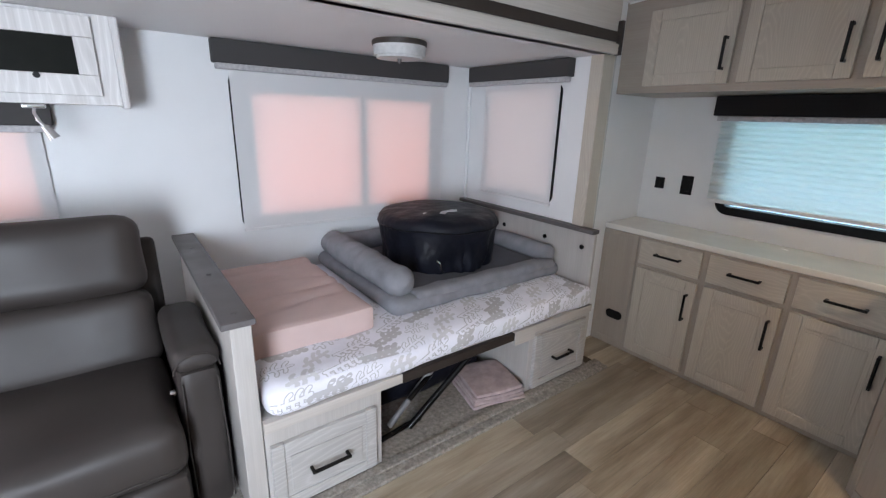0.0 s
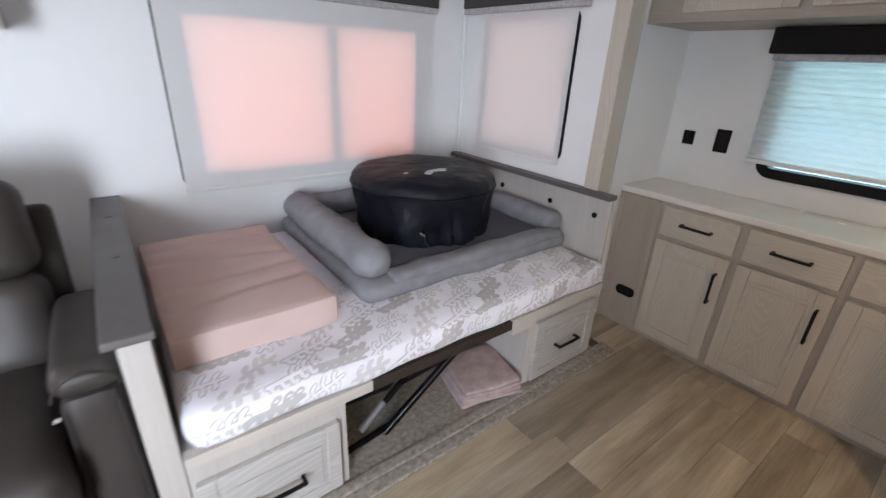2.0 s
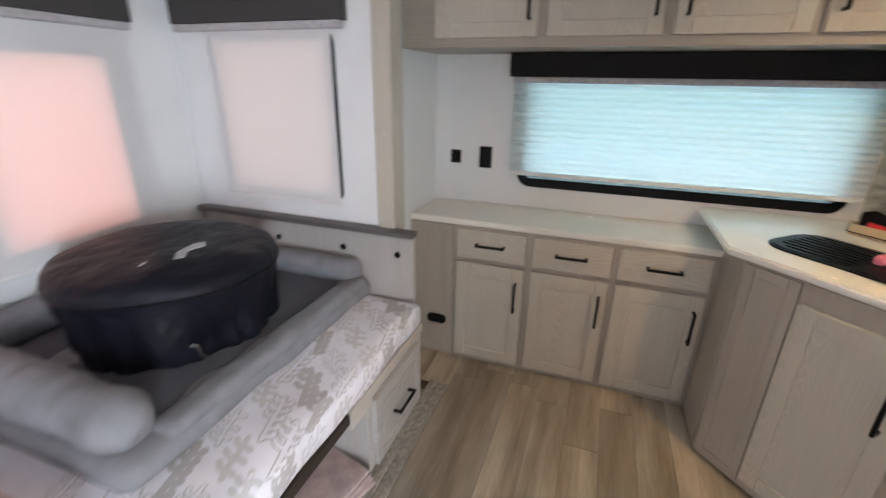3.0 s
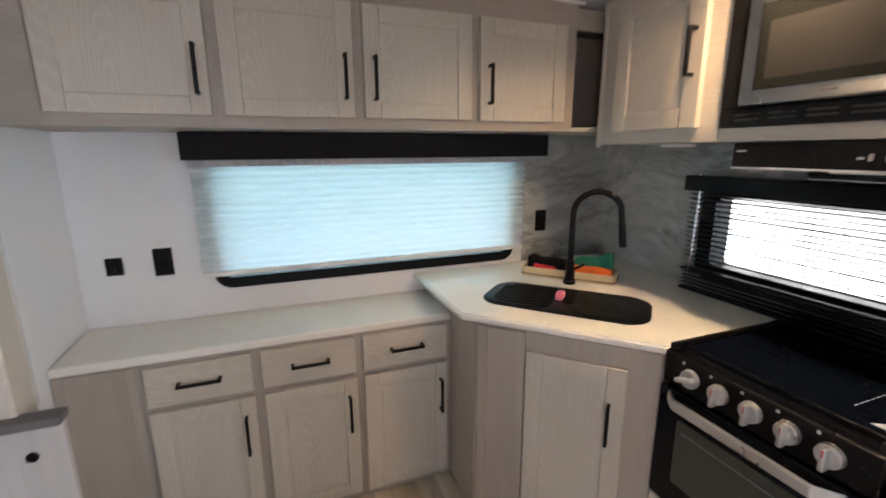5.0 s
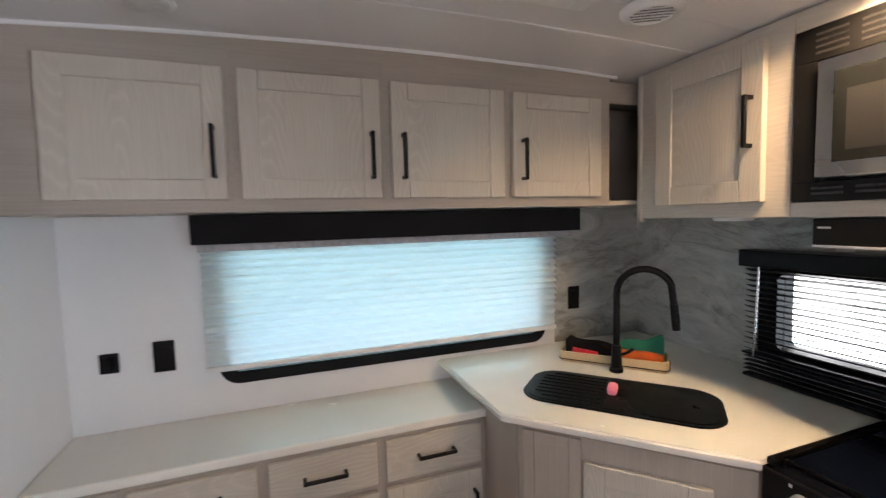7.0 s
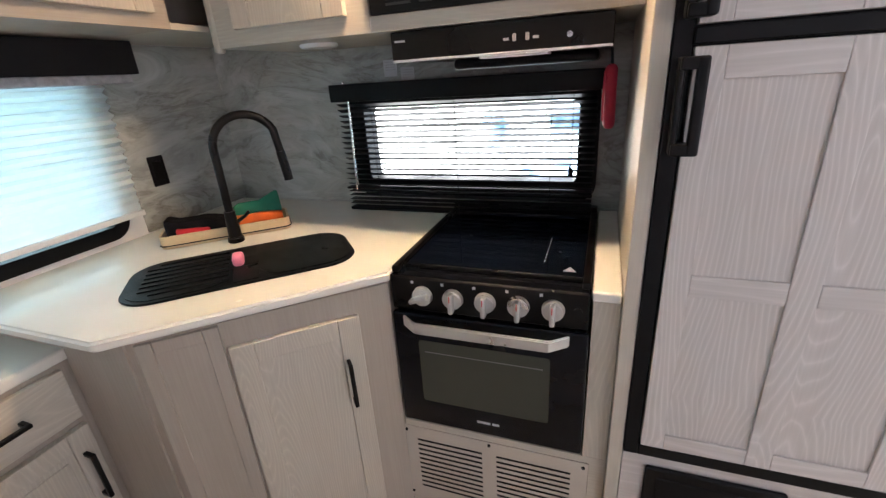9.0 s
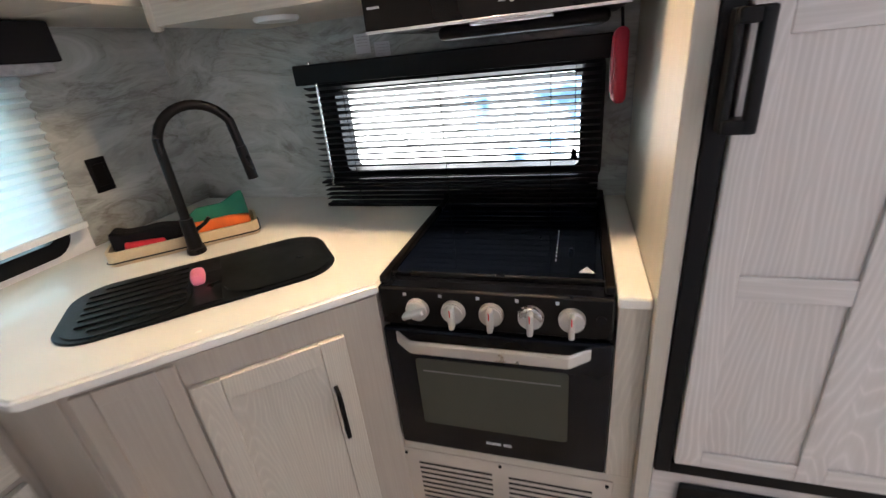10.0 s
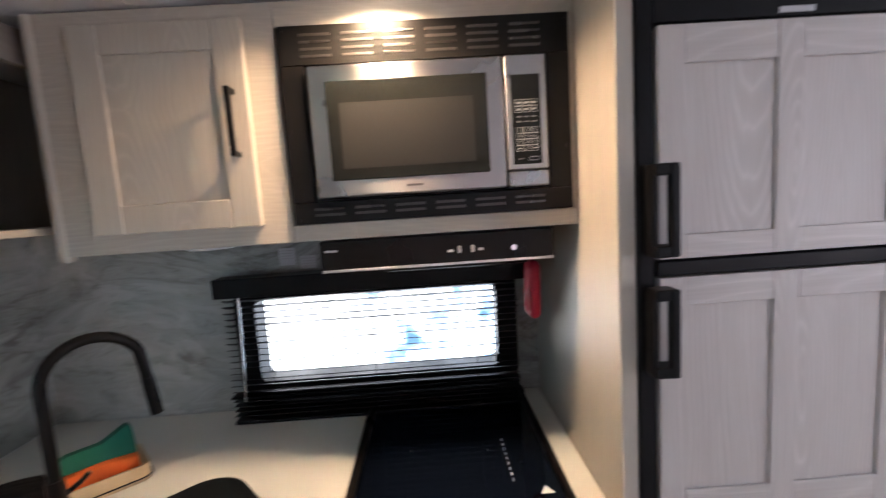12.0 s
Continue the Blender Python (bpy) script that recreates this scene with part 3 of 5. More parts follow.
# added glossy rod: its reflections stand in for the light bars beside the jamb
part("slide_seal", cyl((2.312, 1.645, 0.81), (2.312, 1.645, SZ + 0.005), 0.010, n=24), M_GLOSSWHITE, None, "glossy white strip added along the slide-out jamb to catch highlights", kind="structure", category="trim")

# outside, beyond the windows
def backdrop(name, x0, y0, z0, x1, y1, z1, mat, label):
    part(name, box(x0, y0, z0, x1, y1, z1), mat, None, label, smooth=False, kind="structure", category="backdrop")


backdrop("backdrop_slide", -2.5, 2.90, 0.4, 2.25, 2.91, 2.1, M_PINKGLOW, "glowing pink sheet close behind the slide-out windows, paler upward")
backdrop("backdrop_end", 2.70, 1.85, 0.5, 2.71, 2.9, 2.2, M_CREAMGLOW, "sunlit reddish distance outside the end window")
backdrop("backdrop_rear", 3.5, -1.2, 0.2, 3.51, 1.9, 2.3, M_TEALGLOW, "bright blue-green distance outside the rear window")
backdrop("backdrop_yard", 0.0, -2.5, -0.4, 3.6, -2.49, 2.8, M_DAYGLOW, "glaring bright yard outside the stove window")

# ---- windows ----
def ring(u0, w0, u1, w1, r, rail, y0, y1, sill=None):
    """A window frame with round corners, in a front's local frame."""
    b = bmesh.new()
    out, inn = rounded(u0, w0, u1, w1, r), rounded(u0 + rail, w0 + (rail if sill is None else sill), u1 - rail, w1 - rail, max(0.022, r - rail))
    loops = [[b.verts.new((u, y, w)) for u, w in pts] for pts, y in ((out, y0), (inn, y0), (inn, y1), (out, y1))]
    n = len(out)
    for i in range(4):
        a, c = loops[i], loops[(i + 1) % 4]
        for k in range(n):
            b.faces.new((a[k], a[(k + 1) % n], c[(k + 1) % n], c[k]))
    bmesh.ops.recalc_face_normals(b, faces=b.faces[:])
    return b


def window(name, m, u0, w0, u1, w1, label, r=0.07, rail=0.035, mullion=None, proud=0.012, sill=None):
    """Black framed trailer window set through a wall."""
    t = thing(name, m @ Vector(((u0 + u1) / 2, 0, w0)), label, "window", kind="structure")
    sill = rail if sill is None else sill
    part("window_frame", ring(u0 - rail, w0 - sill, u1 + rail, w1 + rail, r, rail + 0.012, -proud, 0.05, sill + 0.012), M_BLACK, t, "black frame with round corners", m)
    pane = part("pane", box(u0 - 0.01, 0.028, w0 - 0.01, u1 + 0.01, 0.033, w1 + 0.01), M_PANE, t, "", m, smooth=False)
    pane.visible_shadow = False
    if mullion:
        part("mullion", box(mullion - 0.028, -0.005, w0, mullion + 0.028, 0.045, w1, 0.003), M_BLACK, t, "", m)
    return t


M_REAR, M_STOVE, M_BACK, M_END = facing(XR, 0, 0, TO_X), facing(0, YS, 0, TO_STOVE), facing(0, SY, 0, 0), facing(SX, 0, 0, TO_X)
window("window_rear", M_REAR, -1.21, WZ0, 0.165, WZ1, "wide black-framed window behind a pleated shade", r=0.07)
window("window_stove", M_STOVE, -2.188, 0.997, -1.345, 1.303, "black-framed window over the stove", r=0.06, rail=0.055, proud=0.045)
window("window_slide", M_BACK, 0.718, 0.838, 1.878, 1.512, "black-framed sliding window behind a roller shade", mullion=1.373, r=0.06, rail=0.093, sill=0.062)
window("window_end", M_END, -2.495, 0.945, -1.918, 1.59, "black-framed window behind a roller shade", r=0.05, rail=0.028)
window("window_sofa", M_BACK, -1.10, 0.93, -0.17, 1.40, "black-framed window behind a roller shade over the sofa", r=0.06)


def roller_shade(m, u0, w0, u1, w1, v0, vz0, v1, vz1, label, depth=0.056, out=0.0165):
    """Roller shade drawn down under a padded cloth valance."""
    t = thing("roller_shade", m @ Vector(((u0 + u1) / 2, -depth, vz0)), label, "window shade", "roller shades")
    part("valance", box(v0, -depth, vz0, v1, 0, vz1, 0.006), M_VALANCE, t, "charcoal cloth valance", m)
    part("valance_hem", box(v0 + 0.012, -depth - 0.003, vz0 - 0.028, v1 - 0.012, -0.012, vz0, 0.005), M_HEM, t, "light grey lower edge", m)
    n = 14
    b = bmesh.new()
    rows = []
    for k in range(n + 1):
        u = u0 + (u1 - u0) * k / n
        d = -out + 0.0015 * math.sin(k * 1.7)
        rows.append((b.verts.new((u, d, w0)), b.verts.new((u, d, w1))))
    for a, c in zip(rows, rows[1:]):
        b.faces.new((a[0], c[0], c[1], a[1]))
    part("cloth", b, M_ROLLER, t, "pale translucent shade cloth", m)
    part("hem_bar", box(u0, -out - 0.006, w0 - 0.006, u1, -out + 0.006, w0 + 0.012, 0.004), M_ROLLER, t, "", m)
    return t


roller_shade(M_BACK, 0.630, 0.772, 1.977, 1.63, 0.556, 1.632, 1.990, 1.742, "pale roller shade with charcoal valance, drawn down")
roller_shade(M_END, -2.532, 0.908, -1.895, 1.645, -2.675, 1.646, -1.822, 1.742, "narrow pale roller shade with charcoal valance, drawn down")
roller_shade(M_BACK, -1.15, 0.925, -0.128, 1.36, -1.25, 1.325, -0.08, 1.42, "pale roller shade above the sofa, drawn down")

# pleated shade of the rear window
t = thing("pleated_shade", (2.83, 0.5, 1.0), "cream pleated shade drawn down over the rear window", "window shade")
VF = -0.155
part("valance", box(-1.29, VF, 1.462, 0.30, 0, 1.563, 0.004), M_VALANCE_SHADED, t, "charcoal valance", M_REAR)
part("head_rail", box(-1.275, VF + 0.02, 1.435, 0.285, -0.03, 1.462, 0.004), M_HEM, t, "clear plastic lower edge", M_REAR)
b = bmesh.new()
rows, n = [], 15
for k in range(2 * n + 1):
    w = 1.000 + (1.44 - 1.000) * k / (2 * n)
    d = -0.040 - ((0.005 + 0.019 * min(1.0, k / n)) if k % 2 else 0.0)
    rows.append((b.verts.new((-1.280, d, w)), b.verts.new((0.232, d, w))))
for a, c in zip(rows, rows[1:]):
    b.faces.new((a[0], a[1], c[1], c[0]))
part("pleats", b, M_PLEAT, t, "translucent pleated cloth", M_REAR, smooth=False)
part("hem_bar", box(-1.282, -0.058, 0.982, 0.234, -0.033, 1.002, 0.003), M_WHITEPLASTIC, t, "cream bottom rail", M_REAR)

# slatted blind of the stove window
t = thing("slatted_blind", (1.82, YS + 0.04, 0.88), "black slatted blind with open slats over the stove window", "window blind")
part("valance", box(-2.266, -0.132, 1.322, -1.270, -0.046, 1.384, 0.004), M_BLACK, t, "black head box", M_STOVE)
for u in (-2.21, -1.33):
    part("bracket", box(u - 0.02, -0.050, 1.336, u + 0.02, 0, 1.372, 0.002), M_BLACK, t, "", M_STOVE)
part("screw", cyl((-2.226, -0.09, 1.383), (-2.226, -0.09, 1.392), 0.005, n=10), M_CHROME, t, "bright screw head", M_STOVE)


def slat(w, tilt=0.0, wide=0.0165, slip=0.0):
    b = box(-2.244 + slip, -0.104 - wide, w - 0.0011, -1.300 + slip, -0.104 + wide, w + 0.0011)
    bmesh.ops.rotate(b, verts=b.verts, cent=(0, -0.104, w), matrix=Matrix.Rotation(radians(tilt), 3, "X"))
    part("slat", b, M_BLACK, t, "", M_STOVE, smooth=False)


for k in range(16):
    slat(1.003 + 0.0203 * k, -21 + 2 * math.sin(k * 2.1), slip=0.003 * math.sin(k * 5.3))
for k in range(4):
    slat(0.926 + 0.0165 * k, 0, slip=0.004 * math.sin(k * 3.1))
part("bottom_rail", box(-2.246, -0.124, 0.898, -1.299, -0.084, 0.910, 0.003), M_BLACK, t, "", M_STOVE)
part("lifted_rail", box(-2.250, -0.126, 0.986, -1.300, -0.082, 0.993, 0.002), M_BLACK, t, "", M_STOVE)
for u in (-2.10, -1.772, -1.44):
    part("cord", cyl((u, -0.126, 0.905), (u, -0.126, 1.325), 0.0012, n=6), M_BLACK, t, "", M_STOVE)
part("wand", cyl((-2.196, -0.137, 0.985), (-2.185, -0.135, 1.325), 0.004, n=8), M_CHROME, t, "clear tilt wand", M_STOVE)
part("pull_cord", cyl((-1.372, -0.134, 1.075), (-1.372, -0.130, 1.325), 0.001, n=6), M_BLACK, t, "", M_STOVE)
for k in range(2):
    part("cord_tassel", cyl((-1.376 + 0.008 * k, -0.134, 1.055 - 0.006 * k), (-1.375 + 0.007 * k, -0.134, 1.085 - 0.006 * k), 0.006, 0.003, 10), M_BLACK, t, "", M_STOVE)

# ---- rear base cabinets and counter ----
CX, CF = 2.552, 2.562     # counter edge, cabinet front
mf = facing(CF, 0, 0, TO_X)
UNITS = ((-1.457, -1.110), (-1.076, -0.722), (-0.692, -0.325))
EDGES = (-1.475, -1.092, -0.706, -0.262)
for k, (u0, u1) in enumerate(UNITS):
    t = thing("base_cabinet", (CF + 0.17, -(u0 + u1) / 2, 0), "limed wood base cabinet with one drawer over one door", "cabinet", "base cabinets under the rear counter")
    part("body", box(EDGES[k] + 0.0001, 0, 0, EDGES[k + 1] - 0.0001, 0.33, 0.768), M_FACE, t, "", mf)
    d = slab("drawer_front", t, mf, u0, 0.606, u1, 0.757, M_WOOD_Y)
    handle(d, facing(CF - 0.018, 0, 0, TO_X), (u0 + u1) / 2, 0.686, 0.145, False)
    d = shaker("door", t, mf, u0, 0.035, u1, 0.583, M_WOOD, raised=True)
    handle(d, facing(CF - 0.022, 0, 0, TO_X), u1 - 0.035, 0.435, 0.155, True)
t = thing("end_panel", (CF + 0.17, 1.57, 0), "limed wood filler panel between cabinets and slide-out", "cabinet panel")
part("panel", box(-YW + 0.001, 0, 0, EDGES[0] - 0.0005, 0.33, 0.768, 0.0015), M_FACE, t, "", mf)
shaker("frame", t, mf, -YW + 0.004, 0.02, -1.478, 0.765, M_FACE, rail=0.03, thick=0.008)
b = prism(rounded(-0.055, -0.028, 0.055, 0.028, 0.026), 0, 0.012, 0.003)
t2 = thing("outlet_cover", (CF - 0.012, 1.565, 0.195), "black oval outlet cover on the cabinet end panel", "outlet")
part("plate", b, M_BLACK, t2, "", facing(CF - 0.0005, 1.565, 0.220, TO_X) @ pose(0, 0, 0, 90))
part("rear_counter", box(CX, 0.20, 0.770, XR - 0.001, YW - 0.001, 0.803, 0.008, 3), M_COUNTER, None, "white laminate counter along the rear wall", category="counter")

# ---- upper cabinets on the rear wall ----
UX = 2.478
mu = facing(UX, 0, 0, TO_X)
UP = ((-1.553, -1.133, 1), (-1.097, -0.692, 1), (-0.656, -0.254, 0), (-0.219, 0.160, 0))
UE = (-1.713, -1.118, -0.673, -0.232, 0.216)
for k, (u0, u1, right) in enumerate(UP):
    t = thing("wall_cabinet", (UX + 0.2, -(u0 + u1) / 2, 1.567), "limed wood wall cabinet with a framed door", "cabinet", "wall cabinets over the rear window")
    part("body", box(UE[k] + 0.0001, 0, 1.567, UE[k + 1] - 0.0001, XR - UX - 0.002, 2.025), M_FACE_Y, t, "", mu)
    d = shaker("door", t, mu, u0, 1.602, u1, 1.968, M_WOOD)
    handle(d, facing(UX - 0.022, 0, 0, TO_X), (u1 - 0.03) if right else (u0 + 0.035), 1.732, 0.145, True)
b = bmesh.new()
for k in range(8):
    ya, yb = -0.216 + (YW + 0.216) * k / 8, -0.216 + (YW + 0.216) * (k + 1) / 8
    box(UX + 0.001, ya, 2.025, UX + 0.03, yb - 0.0, (ceil_z(ya) + ceil_z(yb)) / 2 + 0.004, bm=b)
part("cabinet_cornice", b, M_FACE_Y, None, "limed wood board above the wall cabinets", smooth=False, kind="structure", category="trim")
b = bmesh.new()
tubepts = [(UX + 0.004, y, ceil_z(y) - 0.004) for y in [-0.25 + (YW + 0.24) * k / 16 for k in range(17)]]
part("ceiling_bead", tube(tubepts, 0.008, 8), M_WHITEPLASTIC, None, "white bead between ceiling and cabinets", kind="structure", category="trim")
# dark recess beside the stove cabinet
t = thing("corner_filler", (2.72, -0.5, 1.567), "limed wood corner filler between the wall cabinets", "cabinet panel")
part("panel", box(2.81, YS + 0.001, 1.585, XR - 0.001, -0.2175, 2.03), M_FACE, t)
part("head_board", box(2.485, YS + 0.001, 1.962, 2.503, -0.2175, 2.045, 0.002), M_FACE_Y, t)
part("shelf", box(2.485, YS + 0.001, 1.567, XR - 0.001, -0.2175, 1.585, 0.002), M_WOOD_Y, t)

# ---- stove-side upper cabinet ----
ms = facing(0, -0.32, 0, TO_STOVE)
t = thing("microwave_cabinet", (1.8, -0.55, 1.512), "limed wood overhead cabinet with a door and microwave niche", "cabinet")
part("body", box(-2.430, 0, 1.512, -1.888, 0.458, 2.055, 0.002), M_WOOD_X, t, "", ms)
part("bottom_rail", box(-1.8875, 0, 1.512, -1.2085, 0.458, 1.552, 0.002), M_WOOD_X, t, "", ms)
part("top_rail", box(-1.8875, 0, 1.998, -1.2085, 0.458, 2.055, 0.002), M_WOOD_X, t, "", ms)
part("side", box(-1.222, 0.001, 1.5525, -1.2085, 0.458, 1.9975), M_WOOD, t, "", ms, smooth=False)
part("corner_post", cyl((-2.428, 0.010, 1.500), (-2.428, 0.010, 2.055), 0.016, bevel=0.004), M_WOOD, t, "rounded corner post", ms)
d = shaker("door", t, ms, -2.332, 1.558, -1.955, 2.018, M_WOOD, rail=0.065)
handle(d, facing(0, -0.298, 0, TO_STOVE), -1.985, 1.790, 0.15, True)

# ---- sink counter and base ----
t = thing("sink_cabinet", (2.45, -0.15, 0), "limed wood corner sink cabinet with a diagonal door", "cabinet")
A, B = Vector((2.285, 0.300)), Vector((1.822, -0.128))
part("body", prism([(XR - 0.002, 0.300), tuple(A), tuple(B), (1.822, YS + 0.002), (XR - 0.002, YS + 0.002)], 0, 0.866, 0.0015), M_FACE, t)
ang = math.degrees(math.atan2(B.y - A.y, B.x - A.x))
md = pose(A.x, A.y, 0, 0, 0, ang)
L = (B - A).length
part("face_frame", box(0.004, -0.006, 0.01, L - 0.004, -0.0005, 0.862), M_FACE, t, "", md, smooth=False)
shaker("panel", t, md, 0.008, 0.020, 0.188, 0.858, M_FACE, rail=0.036, thick=0.017)
d = shaker("door", t, md, 0.195, 0.05, 0.530, 0.792, M_WOOD, rail=0.06, thick=0.022)
handle(d, md @ pose(0, -0.022, 0), 0.482, 0.592, 0.145, True)
part("side_frame", box(A.x + 0.02, 0.3005, 0.01, CF - 0.02, 0.306, 0.862), M_FACE, t, "", smooth=False)
OUT = [(XR - 0.001, 0.362), (2.320, 0.362), (2.307, 0.355), (1.845, -0.088), (1.825, -0.108), (1.811, -0.116), (1.811, YS + 0.001), (XR - 0.001, YS + 0.001)]
part("sink_counter", prism(OUT, 0.868, 0.896, 0.007, segs=3), M_COUNTER, None, "white laminate corner counter around the sink", category="counter")

# ---- stove front, fridge enclosure ----
t = thing("stove_cabinet", (1.5, -0.45, 0), "limed wood cabinet around and below the stove", "cabinet")
part("base", box(1.208, YS + 0.002, 0, 1.821, -0.128, 0.368, 0.0015), M_WOOD_X, t)
part("side", box(1.208, YS + 0.002, 0.368, 1.272, -0.128, 0.866, 0.0015), M_WOOD, t)
part("stove_side_counter", box(1.208, YS + 0.001, 0.868, 1.276, -0.118, 0.896, 0.007, 3), M_COUNTER, None, "narrow strip of white counter beside the stove", category="counter")
b = box(1.172, YS + 0.001, 0, 1.207, -0.100, 2.06, 0.003)
part("fridge_side_panel", b, M_SIDE, None, "limed wood panel at the fridge's side", kind="structure", category="panel")
# lit ceiling lamp over the stove
lamp = new("stove_lamp_light", bpy.data.lights.new("stove_lamp_light", "AREA"))
lamp.data.shape, lamp.data.size, lamp.data.energy, lamp.data.color = "DISK", 0.11, 9.8, (1.0, 0.70, 0.40)
lamp.data.spread = radians(152)
lamp.matrix_world = look((1.655, -0.200, ceil_z(-0.2) - 0.020), (1.655, -0.200, 0))


# ---- slide-out: dinette bed ----
def soft_box(x0, y0, z0, x1, y1, z1, r, bulge=0.0, nx=14, ny=10, nz=4, seed=0, wobble=0.004, crease=None):
    """A cushion: a rounded block with a crowned top and slightly uneven faces."""
    b = bmesh.new()
    bmesh.ops.create_cube(b, size=2)
    cuts = [(nx, 0), (ny, 1), (nz, 2)]
    for n, ax in cuts:
        es = [e for e in b.edges if abs((e.verts[0].co - e.verts[1].co)[ax]) > 1e-4 and all(abs((e.verts[0].co - e.verts[1].co)[k]) < 1e-4 for k in range(3) if k != ax)]
        bmesh.ops.subdivide_edges(b, edges=es, cuts=n, use_grid_fill=True)
    c = Vector(((x0 + x1) / 2, (y0 + y1) / 2, (z0 + z1) / 2))
    h = Vector(((x1 - x0) / 2, (y1 - y0) / 2, (z1 - z0) / 2))
    rr = min(r, h.x, h.y, h.z)
    for v in b.verts:
        u = v.co.copy()
        p = Vector((u.x * h.x, u.y * h.y, u.z * h.z))
        q = Vector([max(-h[k] + rr, min(h[k] - rr, p[k])) for k in range(3)])
        d = p - q
        if d.length > 1e-6:
            p = q + d.normalized() * rr
        if bulge and u.z > 0:
            p.z += bulge * (1 - u.x ** 4) * (1 - u.y ** 4) * u.z
        w = noise.noise_vector((p + c) * 5 + Vector((seed, seed, seed))) * wobble
        v.co = c + p + w
        if crease:
            v.co.z += crease(v.co.x, v.co.y, v.co.z)
    return b


# side panel between bed and sofa
t = thing("bed_side_panel", (0.335, 2.1, 0), "limed wood side panel with dark vinyl cap beside the sofa", "bed panel")
part("board", box(0.305, 1.515, 0.005, 0.370, 2.718, 0.768, 0.004), M_WHITEPANEL, t)
part("cap", box(0.280, 1.505, 0.768, 0.382, 2.718, 0.790, 0.005), M_CAPDARK, t, "dark taupe vinyl cap")
for y in (1.58, 2.0, 2.42):
    part("screw", cyl((0.333, y, 0.789), (0.333, y, 0.7935), 0.009, n=12), M_CAPDARK, t)
t = thing("bed_end_panel", (2.21, 2.1, 0), "limed wood end panel with dark vinyl cap at bed foot", "bed panel")
part("board", box(2.200, 1.545, 0.005, 2.2235, 2.718, 0.808, 0.003), M_WHITEPANEL, t)
part("cap", box(2.165, 1.535, 0.808, 2.2245, 2.718, 0.832, 0.004), M_CAPDARK, t, "dark taupe vinyl cap")
for y in (2.255, 1.895, 1.62):
    part("bolt", cyl((2.2005, y, 0.716), (2.192, y, 0.716), 0.014, n=14, bevel=0.002), M_BLACKMETAL, t, "black bolt head")

BF = 1.512
mb = facing(0, BF, 0, 0)


def bed_drawer(x0, x1, d0, d1, z1, label):
    t = thing("bed_drawer_box", ((x0 + x1) / 2, BF + 0.3, 0.004), label, "drawer cabinet", "drawer boxes under the bed")
    part("body", box(x0, BF, 0.004, x1, BF + 1.15, 0.355, 0.002), M_WHITEPANEL, t)
    d = shaker("drawer_front", t, mb, d0, 0.022, d1, z1, M_DRAWER, rail=0.045, raised=True)
    handle(d, facing(0, BF - 0.022, 0, 0), (d0 + d1) / 2, (0.022 + z1) / 2 - 0.003, 0.152, False)


bed_drawer(0.372, 0.822, 0.384, 0.790, 0.302, "limed wood drawer box under the bed")
bed_drawer(1.690, 2.198, 1.722, 2.145, 0.335, "limed wood drawer box under the bed's foot")
t = thing("bed_platform", (1.3, 2.1, 0.357), "limed wood bed platform with a dark metal front rail", "bed base")
part("board", box(0.372, BF + 0.02, 0.372, 2.198, 2.716, 0.398, 0.002), M_WHITEPANEL, t)
part("lip", box(0.372, BF - 0.010, 0.357, 0.918, BF + 0.02, 0.398, 0.002), M_BOARD_X, t)
part("lip", box(1.574, BF - 0.010, 0.322, 1.72, BF + 0.02, 0.398, 0.002), M_BOARD_X, t)
part("lip", box(1.7205, BF - 0.010, 0.357, 2.198, BF + 0.02, 0.398, 0.002), M_BOARD_X, t)
part("front_rail", box(0.919, BF - 0.006, 0.350, 1.573, BF + 0.03, 0.392, 0.004), M_BRONZE, t, "dark brown metal rail")
part("leg", tube([(1.02, BF + 0.10, 0.02), (1.40, BF + 0.07, 0.345)], 0.016, 10), M_BLACKMETAL, t, "black folding strut")
part("leg", tube([(0.95, BF + 0.16, 0.02), (1.24, BF + 0.12, 0.345)], 0.015, 10), M_STRUT, t, "grey folding strut")
part("crossbar", tube([(1.02, BF + 0.10, 0.17), (1.16, BF + 0.13, 0.24)], 0.012, 10), M_BLACKMETAL, t)
part("foot", tube([(0.86, BF + 0.10, 0.018), (1.10, BF + 0.13, 0.018)], 0.013, 10), M_BLACKMETAL, t)
part("under_bed_bag", soft_box(0.87, 1.78, 0.004, 1.64, 2.4, 0.28, 0.08, wobble=0.03, seed=5), M_BAG, None, "dark soft bag stowed under the bed", category="bag")


def sheet_crease(x, y, z):
    return 0.006 * noise.noise((x * 6, y * 9, 1.0)) if z > 0.45 else 0.0


t = thing("mattress", (1.28, 2.1, 0.398), "mattress in a white sheet with grey leaf print", "mattress")
part("sheet", soft_box(0.385, 1.492, 0.399, 2.192, 2.705, 0.515, 0.045, bulge=0.006, nx=44, ny=26, nz=6, wobble=0.012, seed=3, crease=sheet_crease), M_SHEET, t, "white cotton sheet")
sheet = t.children[0]
sheet_tree = BVHTree.FromPolygons([v.co + t.location for v in sheet.data.vertices], [tuple(p.vertices) for p in sheet.data.polygons])


def stroke(b, pts, r, lift, at, turn, size, stem):
    """A rounded brush stroke laid on the sheet: a strip that follows the cloth."""
    P = [Vector(p) for p in pts]
    Q = []
    for a, c in zip(P, P[1:]):
        Q += [a.lerp(c, k / 4) for k in range(4)]
    Q.append(P[-1])
    for _ in range(2):
        Q = [Q[0]] + [(Q[i - 1] + 2 * Q[i] + Q[i + 1]) / 4 for i in range(1, len(Q) - 1)] + [Q[-1]]
